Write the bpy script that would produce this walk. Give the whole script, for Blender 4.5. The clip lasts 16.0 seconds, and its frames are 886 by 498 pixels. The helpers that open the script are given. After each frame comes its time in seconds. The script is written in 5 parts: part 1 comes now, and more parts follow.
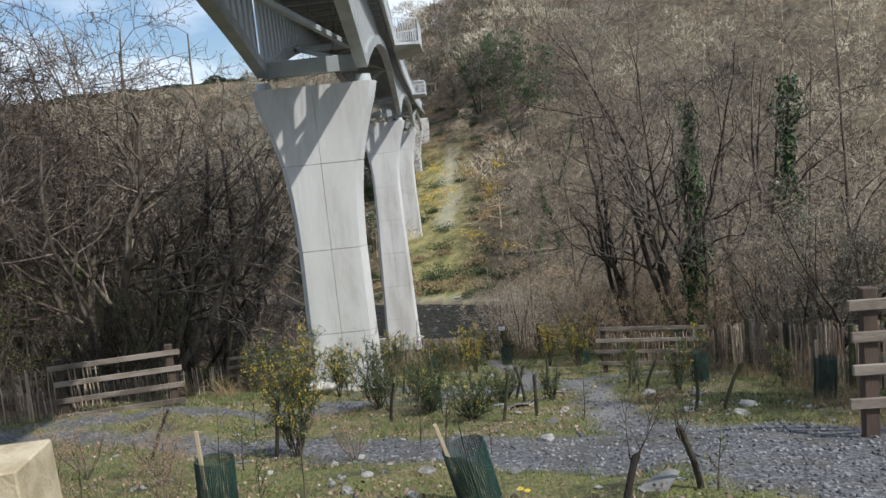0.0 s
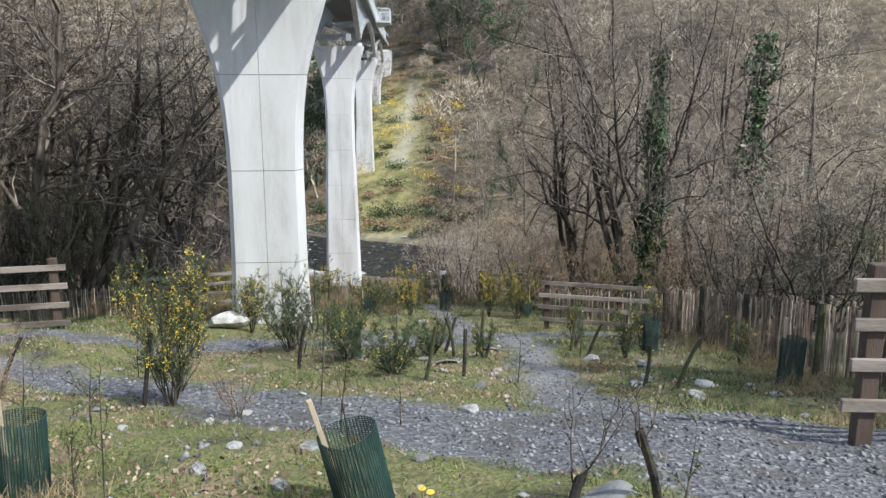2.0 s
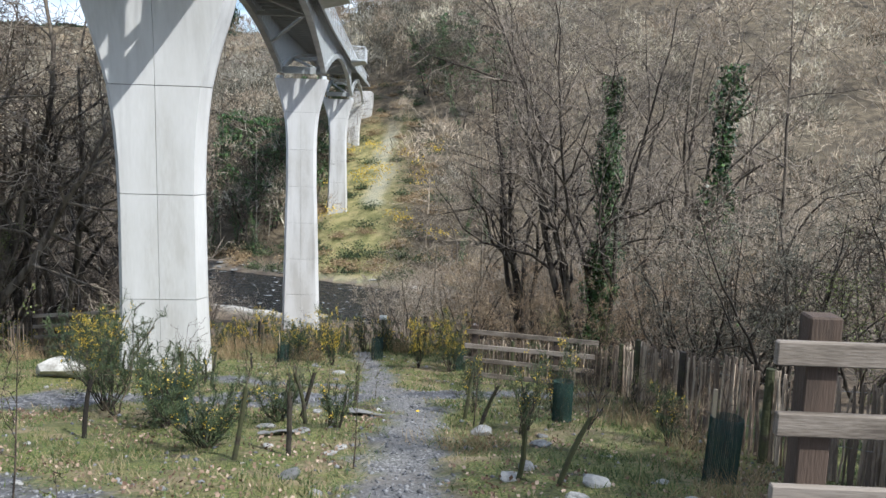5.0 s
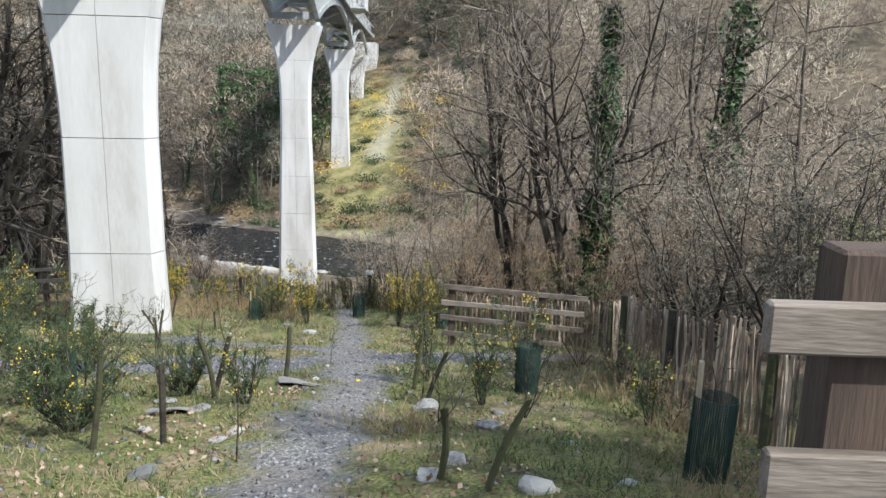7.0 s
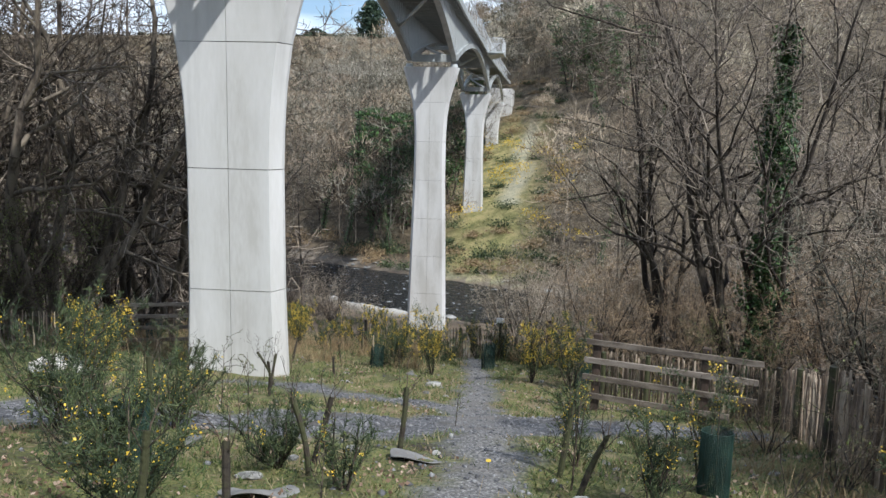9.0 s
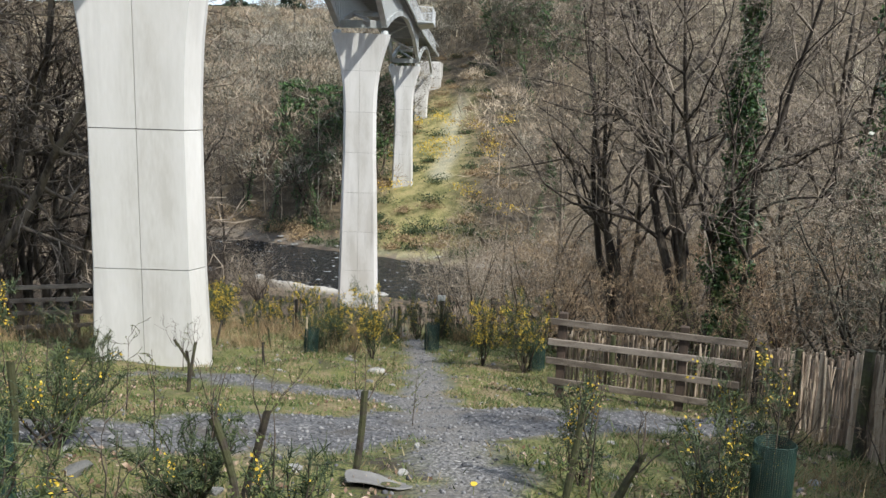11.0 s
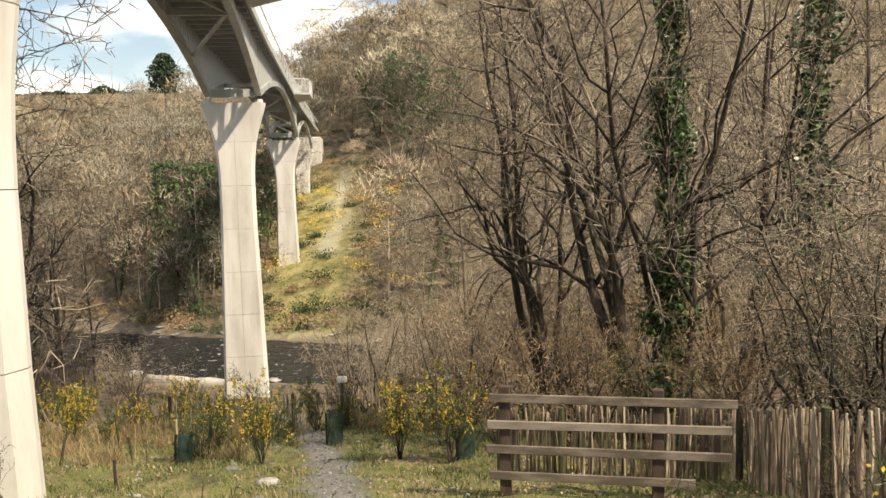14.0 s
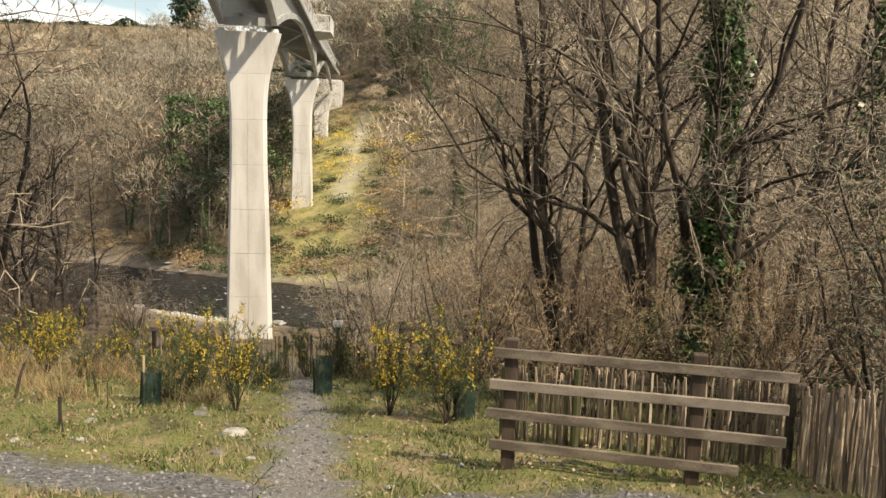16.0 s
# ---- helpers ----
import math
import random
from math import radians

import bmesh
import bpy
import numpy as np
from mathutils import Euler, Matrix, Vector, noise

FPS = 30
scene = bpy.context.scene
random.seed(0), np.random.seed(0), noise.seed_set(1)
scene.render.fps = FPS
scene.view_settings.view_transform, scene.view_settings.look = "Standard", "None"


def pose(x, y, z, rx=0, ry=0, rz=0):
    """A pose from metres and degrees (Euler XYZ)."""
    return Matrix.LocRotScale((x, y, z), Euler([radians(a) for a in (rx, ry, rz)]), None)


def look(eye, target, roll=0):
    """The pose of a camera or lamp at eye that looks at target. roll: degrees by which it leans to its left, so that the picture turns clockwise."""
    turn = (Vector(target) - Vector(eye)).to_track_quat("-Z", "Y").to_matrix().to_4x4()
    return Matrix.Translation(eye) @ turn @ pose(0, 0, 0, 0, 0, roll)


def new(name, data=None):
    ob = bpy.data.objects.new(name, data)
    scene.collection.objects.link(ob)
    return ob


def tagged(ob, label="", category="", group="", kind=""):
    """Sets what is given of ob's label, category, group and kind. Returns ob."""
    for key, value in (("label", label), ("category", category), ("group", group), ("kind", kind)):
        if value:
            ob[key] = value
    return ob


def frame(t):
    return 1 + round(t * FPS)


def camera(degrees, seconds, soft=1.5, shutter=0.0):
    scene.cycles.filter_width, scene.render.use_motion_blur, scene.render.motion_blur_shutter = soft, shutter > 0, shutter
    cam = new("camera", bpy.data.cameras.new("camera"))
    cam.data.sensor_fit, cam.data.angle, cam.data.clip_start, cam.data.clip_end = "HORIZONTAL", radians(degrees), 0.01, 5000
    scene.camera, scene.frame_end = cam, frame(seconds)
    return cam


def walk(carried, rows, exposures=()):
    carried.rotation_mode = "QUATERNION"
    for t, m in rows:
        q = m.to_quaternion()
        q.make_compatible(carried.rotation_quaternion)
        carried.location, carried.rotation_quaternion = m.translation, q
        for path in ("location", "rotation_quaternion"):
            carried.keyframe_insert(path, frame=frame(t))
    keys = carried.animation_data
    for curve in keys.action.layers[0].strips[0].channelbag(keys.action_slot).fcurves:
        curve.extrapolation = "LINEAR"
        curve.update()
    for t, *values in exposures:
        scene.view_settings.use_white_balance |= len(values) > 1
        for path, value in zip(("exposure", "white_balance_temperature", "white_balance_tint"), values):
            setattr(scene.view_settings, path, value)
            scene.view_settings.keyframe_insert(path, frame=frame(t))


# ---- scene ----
cam = camera(58.4, 16.0)
PATH = [
    (0, (0.659, 1.487, 2.925), (0.584, 3.468, 2.663), -5.8),
    (0.5, (0.507, 1.822, 2.865), (0.511, 3.798, 2.557), -4.3),
    (1, (0.47, 2.232, 2.759), (0.612, 4.199, 2.427), -2.7),
    (1.5, (0.645, 2.693, 2.608), (0.712, 4.622, 2.084), -1.2),
    (2, (0.884, 3.099, 2.56), (0.925, 5.055, 2.145), -0.0),
    (2.5, (1.158, 3.438, 2.475), (1.033, 5.411, 2.171), -0.2),
    (3, (1.409, 3.786, 2.437), (1.27, 5.755, 2.114), 0.2),
    (3.5, (1.744, 4.209, 2.293), (1.834, 6.173, 1.926), -0.9),
    (4, (1.971, 4.727, 2.195), (2.018, 6.679, 1.762), 1.6),
    (4.5, (2.238, 5.177, 2.082), (2.297, 7.157, 1.808), 1.9),
    (5, (2.489, 5.516, 1.97), (2.564, 7.492, 1.669), 1.8),
    (7.5, (3.347, 7.522, 1.46), (3.366, 9.478, 1.043), 0.8),
    (8, (3.344, 7.906, 1.366), (3.206, 9.868, 1.0), 1.4),
    (8.5, (3.304, 8.301, 1.308), (3.026, 10.258, 1.005), -0.1),
    (9, (3.092, 8.818, 1.192), (2.81, 10.775, 0.889), 1.4),
    (9.5, (2.898, 9.265, 1.09), (2.811, 11.244, 0.814), 0.3),
    (12, (2.44, 11.095, 0.686), (2.348, 13.053, 0.286), 2.9),
    (12.5, (2.377, 11.539, 0.601), (2.535, 13.513, 0.32), -2.1),
    (13, (2.381, 12.069, 0.498), (2.57, 14.046, 0.26), -3.4),
    (13.5, (2.328, 12.479, 0.37), (2.624, 14.447, 0.172), -3.1),
    (14, (2.367, 12.92, 0.258), (2.545, 14.904, 0.087), -1.5),
    (14.5, (2.485, 13.342, 0.172), (2.67, 15.319, -0.063), -0.2),
    (15, (2.528, 13.6, 0.02), (2.61, 15.589, -0.175), 1.3),
    (15.5, (2.551, 14.085, -0.108), (2.681, 16.065, -0.365), 0.1),
    (16, (2.638, 14.536, -0.221), (2.775, 16.511, -0.506), 1.7),
]

EXPOSURES = [(0.0, 0.05, 5900, 9), (1.0, 0.08, 5900, 9), (1.5, 0.4, 5700, 9), (2.0, 0.55, 5700, 9), (2.5, 0.2, 5700, 9), (3.0, 0.35, 5700, 9), (3.5, 0.6, 5700, 9), (4.0, 0.7, 5700, 9), (4.5, 0.85, 5700, 9), (5.0, 0.5, 5700, 9), (7.5, 0.68, 5800, 9), (8.5, 0.42, 5750, 9), (9.0, 0.25, 5750, 9), (9.7, 0.3, 5900, 9), (12.0, 0.5, 6500, 8), (13.0, 0.5, 7700, 9), (13.6, 0.65, 7900, 10), (16.0, 0.6, 7900, 10)]
walk(cam, [(t, look(eye, target, roll)) for t, eye, target, roll in PATH], EXPOSURES)

# ---- light ----
SUN_FROM = Vector((1.15, -1.0, 1.65)).normalized()
world = bpy.data.worlds.new("sky")
scene.world = world
world.use_nodes = True
wn = world.node_tree.nodes
sky = wn.new("ShaderNodeTexSky")
sky.sky_type = "NISHITA"
sky.sun_disc = False
sky.sun_elevation = math.asin(SUN_FROM.z)
sky.sun_rotation = math.atan2(SUN_FROM.x, SUN_FROM.y)
sky.dust_density = 1.5
wmap = wn.new("ShaderNodeTexCoord")
wcloud = wn.new("ShaderNodeTexNoise")
wcloud.inputs["Scale"].default_value = 3.0
wcloud.inputs["Detail"].default_value = 7.0
wramp = wn.new("ShaderNodeValToRGB")
wramp.color_ramp.elements[0].position = 0.44
wramp.color_ramp.elements[1].position = 0.57
wscale = wn.new("ShaderNodeVectorMath")
wscale.operation = "MULTIPLY"
wscale.inputs[1].default_value = (1.0, 1.0, 3.0)
wmix = wn.new("ShaderNodeMixRGB")
wmix.inputs["Color2"].default_value = (8.0, 8.4, 8.9, 1)
wl = world.node_tree.links
wl.new(wmap.outputs["Generated"], wscale.inputs[0])
wl.new(wscale.outputs[0], wcloud.inputs["Vector"])
wl.new(wcloud.outputs["Fac"], wramp.inputs["Fac"])
wl.new(wramp.outputs["Color"], wmix.inputs["Fac"])
wl.new(sky.outputs["Color"], wmix.inputs["Color1"])
wl.new(wmix.outputs["Color"], wn["Background"].inputs["Color"])
wn["Background"].inputs["Strength"].default_value = 0.12

sun_data = bpy.data.lights.new("sun", "SUN")
sun_data.energy = 4.2
sun_data.angle = radians(0.6)
sun_data.color = (1.0, 0.93, 0.82)
sun = new("sun", sun_data)
sun.matrix_world = look(SUN_FROM * 100, (0, 0, 0))


# ---- materials ----
def material(name, colours, scale=4.0, rough=0.85, bump=0.3, bump_scale=30.0, fine=0.25, random_by="", amount=0.55, stretch=(1, 1, 1), metal=0.0):
    """A surface whose colour wanders over the given colours at two scales."""
    m = bpy.data.materials.new(name)
    m.use_nodes = True
    n, l = m.node_tree.nodes, m.node_tree.links
    b = n["Principled BSDF"]
    b.inputs["Roughness"].default_value = rough
    b.inputs["Metallic"].default_value = metal
    co = n.new("ShaderNodeTexCoord")
    mp = n.new("ShaderNodeMapping")
    mp.inputs["Scale"].default_value = stretch
    l.new(co.outputs["Object"], mp.inputs["Vector"])
    big = n.new("ShaderNodeTexNoise")
    big.inputs["Scale"].default_value = scale
    big.inputs["Detail"].default_value = 5.0
    l.new(mp.outputs[0], big.inputs["Vector"])
    small = n.new("ShaderNodeTexNoise")
    small.inputs["Scale"].default_value = bump_scale
    small.inputs["Detail"].default_value = 4.0
    l.new(mp.outputs[0], small.inputs["Vector"])
    add = n.new("ShaderNodeMath")
    add.operation = "MULTIPLY_ADD"
    add.inputs[1].default_value = fine
    l.new(small.outputs["Fac"], add.inputs[0])
    l.new(big.outputs["Fac"], add.inputs[2])
    source = add.outputs[0]
    if random_by:
        rnd = n.new("ShaderNodeObjectInfo" if random_by == "object" else "ShaderNodeNewGeometry")
        more = n.new("ShaderNodeMath")
        more.operation = "MULTIPLY_ADD"
        more.inputs[1].default_value = amount
        l.new(rnd.outputs["Random" if random_by == "object" else "Random Per Island"], more.inputs[0])
        l.new(source, more.inputs[2])
        shift = n.new("ShaderNodeMath")
        shift.operation = "SUBTRACT"
        shift.inputs[1].default_value = amount / 2
        l.new(more.outputs[0], shift.inputs[0])
        source = shift.outputs[0]
    ramp = n.new("ShaderNodeValToRGB")
    es = ramp.color_ramp.elements
    lo, hi = 0.36 + fine * 0.5, 0.66 + fine * 0.5
    es[0].position, es[1].position = lo, hi
    es[0].color, es[1].color = (*colours[0], 1), (*colours[-1], 1)
    for i, c in enumerate(colours[1:-1], 1):
        e = es.new(lo + (hi - lo) * i / (len(colours) - 1))
        e.color = (*c, 1)
    l.new(source, ramp.inputs["Fac"])
    l.new(ramp.outputs["Color"], b.inputs["Base Color"])
    if bump:
        bp = n.new("ShaderNodeBump")
        bp.inputs["Strength"].default_value = bump
        bp.inputs["Distance"].default_value = 0.02
        l.new(small.outputs["Fac"], bp.inputs["Height"])
        l.new(bp.outputs["Normal"], b.inputs["Normal"])
    return m


CONCRETE = material("concrete", [(0.45, 0.435, 0.405), (0.53, 0.52, 0.495), (0.57, 0.56, 0.54), (0.62, 0.61, 0.59)], 0.8, 0.8, 0.12, 20, 0.18, "object", 0.05, (1.0, 1.0, 0.22))


def streak(m, amount, stretch):
    """Rain streaks and blotches of grime run down over a surface."""
    n, l = m.node_tree.nodes, m.node_tree.links
    b = n["Principled BSDF"]
    paint = b.inputs["Base Color"].links[0].from_socket
    co = n.new("ShaderNodeTexCoord")
    fac = None
    for scale, shape, lo, hi in ((2.6, stretch, 0.5, 0.72), (0.55, (1, 1, 0.8), 0.42, 0.66)):
        mp = n.new("ShaderNodeMapping")
        mp.inputs["Scale"].default_value = shape
        l.new(co.outputs["Object"], mp.inputs["Vector"])
        t = n.new("ShaderNodeTexNoise")
        t.inputs["Scale"].default_value = scale
        t.inputs["Detail"].default_value = 6.0
        l.new(mp.outputs[0], t.inputs["Vector"])
        r = n.new("ShaderNodeMapRange")
        r.inputs["From Min"].default_value, r.inputs["From Max"].default_value = lo, hi
        l.new(t.outputs["Fac"], r.inputs["Value"])
        if fac is None:
            fac = r.outputs[0]
        else:
            k = n.new("ShaderNodeMath")
            k.operation = "MULTIPLY"
            l.new(fac, k.inputs[0])
            l.new(r.outputs[0], k.inputs[1])
            fac = k.outputs[0]
    k = n.new("ShaderNodeMath")
    k.operation = "MULTIPLY"
    k.inputs[1].default_value = amount
    l.new(fac, k.inputs[0])
    x = n.new("ShaderNodeMixRGB")
    x.inputs["Color2"].default_value = (0.19, 0.18, 0.165, 1)
    l.new(k.outputs[0], x.inputs["Fac"])
    l.new(paint, x.inputs["Color1"])
    l.new(x.outputs["Color"], b.inputs["Base Color"])


streak(CONCRETE, 0.5, (1.5, 1.5, 0.07))
JOINT = material("dark_joint", [(0.16, 0.155, 0.15), (0.24, 0.235, 0.22)], 6)
STEEL = material("painted_steel", [(0.33, 0.35, 0.35), (0.46, 0.48, 0.475)], 1.2, 0.45, 0.08, 25, 0.2, "", 0, (1, 1, 0.4))
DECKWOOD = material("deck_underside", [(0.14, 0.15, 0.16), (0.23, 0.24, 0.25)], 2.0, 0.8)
PARAPET = material("parapet_panel", [(0.52, 0.53, 0.53), (0.64, 0.65, 0.65)], 1.0, 0.5, 0.05)
RAILWOOD = material("weathered_rail_wood", [(0.10, 0.08, 0.062), (0.19, 0.158, 0.125), (0.27, 0.23, 0.19)], 2.2, 0.85, 0.22, 40, 0.4, "object", 0.25, (0.35, 3, 3))
POSTWOOD = material("stained_post_wood", [(0.038, 0.027, 0.019), (0.088, 0.06, 0.043)], 3.5, 0.85, 0.3, 40, 0.4, "object", 0.4, (3, 3, 0.35))
PALE = material("cleft_chestnut", [(0.13, 0.096, 0.07), (0.29, 0.222, 0.165), (0.50, 0.41, 0.31)], 3.0, 0.9, 0.5, 35, 0.4, "object", 0.4, (3, 3, 0.3))
STAKE = material("mossy_stake_bark", [(0.02, 0.016, 0.012), (0.045, 0.036, 0.026), (0.055, 0.058, 0.024)], 5, 0.9, 0.6, 30, 0.4, "object")
FRESHWOOD = material("pale_timber", [(0.42, 0.34, 0.23), (0.55, 0.46, 0.32)], 3, 0.75, 0.2, 40, 0.3, "", 0, (3, 3, 0.3))
MESHGREEN = material("green_plastic_mesh", [(0.012, 0.035, 0.028), (0.028, 0.065, 0.05)], 8, 0.55, 0.0)
BARK = material("bark", [(0.026, 0.02, 0.015), (0.075, 0.06, 0.046), (0.18, 0.15, 0.112)], 3.0, 0.95, 0.7, 18, 0.4, "object", 0.4, (2, 2, 0.5))
TWIG = material("twig_bark", [(0.085, 0.066, 0.05), (0.20, 0.16, 0.125), (0.36, 0.30, 0.235)], 0.6, 0.9, 0.0, 10, 0.2, "island")
# darkened to paint the left wood's shade; small stems use it too
TWIGDARK = material("shade_dark_twig", [(0.03, 0.023, 0.017), (0.068, 0.052, 0.037), (0.12, 0.092, 0.064)], 0.6, 0.9, 0.0, 10, 0.2, "island")
TWIGPALE = material("pale_twig_bark", [(0.19, 0.155, 0.115), (0.38, 0.32, 0.245)], 0.6, 0.9, 0.0, 10, 0.2, "island")
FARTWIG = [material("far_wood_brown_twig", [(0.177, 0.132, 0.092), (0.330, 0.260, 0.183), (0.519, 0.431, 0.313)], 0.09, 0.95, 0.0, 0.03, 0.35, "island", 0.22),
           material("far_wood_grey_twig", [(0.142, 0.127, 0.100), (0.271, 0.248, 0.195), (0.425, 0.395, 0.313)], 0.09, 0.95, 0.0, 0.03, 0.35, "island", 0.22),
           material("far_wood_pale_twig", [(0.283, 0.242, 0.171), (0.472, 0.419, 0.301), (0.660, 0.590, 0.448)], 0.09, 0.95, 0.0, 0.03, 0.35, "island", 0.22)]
LICHEN = material("lichened_twig", [(0.045, 0.042, 0.03), (0.10, 0.095, 0.07), (0.20, 0.19, 0.145)], 0.6, 0.9, 0.0, 10, 0.2, "island")
# far twigs with shade put into their colour
SHADETWIG = material("far_wood_shade_twig", [(0.055, 0.05, 0.034), (0.10, 0.09, 0.062), (0.17, 0.15, 0.105)], 0.09, 0.95, 0.0, 0.03, 0.35, "island", 0.22)
LIMB = material("dark_twig_bark", [(0.085, 0.068, 0.054), (0.18, 0.148, 0.12), (0.32, 0.27, 0.215)], 0.6, 0.9, 0.0, 10, 0.2, "island")
RUSSET = material("russet_twig", [(0.13, 0.086, 0.052), (0.28, 0.195, 0.12), (0.47, 0.35, 0.22)], 0.6, 0.9, 0.0, 10, 0.2, "island")
IVY = material("ivy_leaf", [(0.014, 0.04, 0.011), (0.045, 0.10, 0.026), (0.085, 0.16, 0.045)], 2, 0.4, 0.0, 10, 0.2, "island")
BUD = material("young_leaf", [(0.10, 0.13, 0.03), (0.17, 0.20, 0.05)], 2, 0.6, 0.0, 10, 0.2, "island")
GORSE = material("gorse_green", [(0.022, 0.036, 0.015), (0.046, 0.07, 0.025), (0.082, 0.105, 0.037)], 3, 0.7, 0.0, 10, 0.2, "island")
YELLOW = material("gorse_flower", [(0.50, 0.34, 0.025), (0.66, 0.48, 0.05)], 3, 0.6, 0.0, 10, 0.2, "island")
PINE = material("conifer_needle", [(0.012, 0.03, 0.014), (0.03, 0.055, 0.025)], 2, 0.7, 0.0, 10, 0.2, "island")
GRASS = material("grass_blade", [(0.045, 0.078, 0.018), (0.092, 0.128, 0.032), (0.15, 0.16, 0.05), (0.28, 0.225, 0.125)], 0.8, 0.75, 0.0, 3, 0.5, "island")
REED = material("dry_stem", [(0.22, 0.15, 0.08), (0.36, 0.27, 0.15)], 2, 0.85, 0.0, 10, 0.2, "island")
LEAF = material("dead_leaf", [(0.13, 0.078, 0.05), (0.26, 0.175, 0.12), (0.40, 0.30, 0.225)], 2, 0.8, 0.0, 10, 0.2, "island")
ROCK = material("pale_rock", [(0.14, 0.138, 0.13), (0.245, 0.24, 0.225), (0.37, 0.36, 0.335)], 4, 0.85, 0.5, 25, 0.4, "object")
PALEROCK = material("pale_limestone", [(0.34, 0.32, 0.28), (0.48, 0.46, 0.42), (0.62, 0.60, 0.55)], 4, 0.85, 0.5, 25, 0.4)
BUFF = material("buff_sandstone", [(0.38, 0.31, 0.20), (0.48, 0.40, 0.27), (0.56, 0.48, 0.34)], 5, 0.85, 0.35, 45, 0.35)
SLATE = material("slate_chip", [(0.085, 0.085, 0.09), (0.145, 0.144, 0.15), (0.25, 0.248, 0.25)], 4, 0.75, 0.3, 25, 0.3, "island")
HILLTURF = material("moorland_turf", [(0.06, 0.046, 0.028), (0.11, 0.085, 0.05), (0.16, 0.125, 0.075)], 0.15, 0.95, 0.0, 1.2, 0.4)
WHITE = material("white_paint", [(0.72, 0.72, 0.70), (0.80, 0.80, 0.78)], 5, 0.5)


def ground_material():
    m = bpy.data.materials.new("meadow_and_gravel")
    m.use_nodes = True
    n, l = m.node_tree.nodes, m.node_tree.links
    b = n["Principled BSDF"]
    b.inputs["Roughness"].default_value = 0.95
    co = n.new("ShaderNodeTexCoord")

    def noise_at(scale, detail=6.0):
        t = n.new("ShaderNodeTexNoise")
        t.inputs["Scale"].default_value = scale
        t.inputs["Detail"].default_value = detail
        l.new(co.outputs["Object"], t.inputs["Vector"])
        return t.outputs["Fac"]

    def ramp(src, stops):
        r = n.new("ShaderNodeValToRGB")
        e = r.color_ramp.elements
        e[0].position, e[0].color = stops[0][0], (*stops[0][1], 1)
        e[1].position, e[1].color = stops[-1][0], (*stops[-1][1], 1)
        for p, c in stops[1:-1]:
            k = e.new(p)
            k.color = (*c, 1)
        l.new(src, r.inputs["Fac"])
        return r.outputs["Color"]

    def mix(f, a, c):
        x = n.new("ShaderNodeMixRGB")
        l.new(f, x.inputs["Fac"])
        l.new(a, x.inputs["Color1"])
        l.new(c, x.inputs["Color2"])
        return x.outputs["Color"]

    def attr(name):
        a = n.new("ShaderNodeAttribute")
        a.attribute_name = name
        return a.outputs["Fac"]

    coarse, fine_noise, speck = noise_at(0.9), noise_at(14.0), noise_at(45.0, 3.0)
    tone = n.new("ShaderNodeMath")
    tone.operation = "MULTIPLY_ADD"
    tone.inputs[1].default_value = 0.6
    l.new(fine_noise, tone.inputs[0])
    l.new(coarse, tone.inputs[2])
    meadow = ramp(tone.outputs[0], [(0.6, (0.045, 0.035, 0.022)), (0.7, (0.08, 0.085, 0.026)), (0.8, (0.115, 0.115, 0.038)), (0.93, (0.23, 0.18, 0.10))])
    moss = ramp(speck, [(0.35, (0.05, 0.065, 0.018)), (0.5, (0.13, 0.15, 0.035)), (0.62, (0.22, 0.19, 0.07)), (0.72, (0.30, 0.24, 0.14))])
    patch = ramp(noise_at(2.3, 3.0), [(0.42, (0, 0, 0)), (0.58, (1, 1, 1))])
    meadow = mix(patch, meadow, moss)
    litter = ramp(tone.outputs[0], [(0.55, (0.032, 0.024, 0.016)), (0.75, (0.085, 0.06, 0.038)), (0.95, (0.16, 0.12, 0.075))])
    hillgrass = ramp(tone.outputs[0], [(0.55, (0.09, 0.095, 0.032)), (0.75, (0.19, 0.18, 0.064)), (0.95, (0.33, 0.28, 0.125))])
    vor = n.new("ShaderNodeTexVoronoi")
    vor.inputs["Scale"].default_value = 26.0
    l.new(co.outputs["Object"], vor.inputs["Vector"])
    sep = n.new("ShaderNodeSeparateColor")
    l.new(vor.outputs["Color"], sep.inputs[0])
    chips = ramp(sep.outputs[0], [(0.0, (0.065, 0.064, 0.068)), (0.6, (0.12, 0.12, 0.127)), (0.9, (0.175, 0.173, 0.176)), (1.0, (0.27, 0.265, 0.26))])
    soil = ramp(speck, [(0.35, (0.055, 0.047, 0.038)), (0.65, (0.115, 0.10, 0.082))])
    worn = ramp(noise_at(1.6, 5.0), [(0.5, (0, 0, 0)), (0.66, (0.75, 0.75, 0.75))])
    chips = mix(worn, chips, soil)
    pale = ramp(fine_noise, [(0.3, (0.36, 0.34, 0.30)), (0.7, (0.58, 0.56, 0.50))])
    colour = mix(attr("wood"), meadow, litter)
    bracken = ramp(tone.outputs[0], [(0.55, (0.036, 0.028, 0.018)), (0.75, (0.082, 0.063, 0.038)), (0.95, (0.15, 0.118, 0.074))])
    colour = mix(attr("far_slope"), colour, bracken)
    colour = mix(attr("hillgrass"), colour, hillgrass)
    grit = n.new("ShaderNodeTexVoronoi")
    grit.inputs["Scale"].default_value = 58.0
    l.new(co.outputs["Object"], grit.inputs["Vector"])
    grain = n.new("ShaderNodeSeparateColor")
    l.new(grit.outputs["Color"], grain.inputs[0])
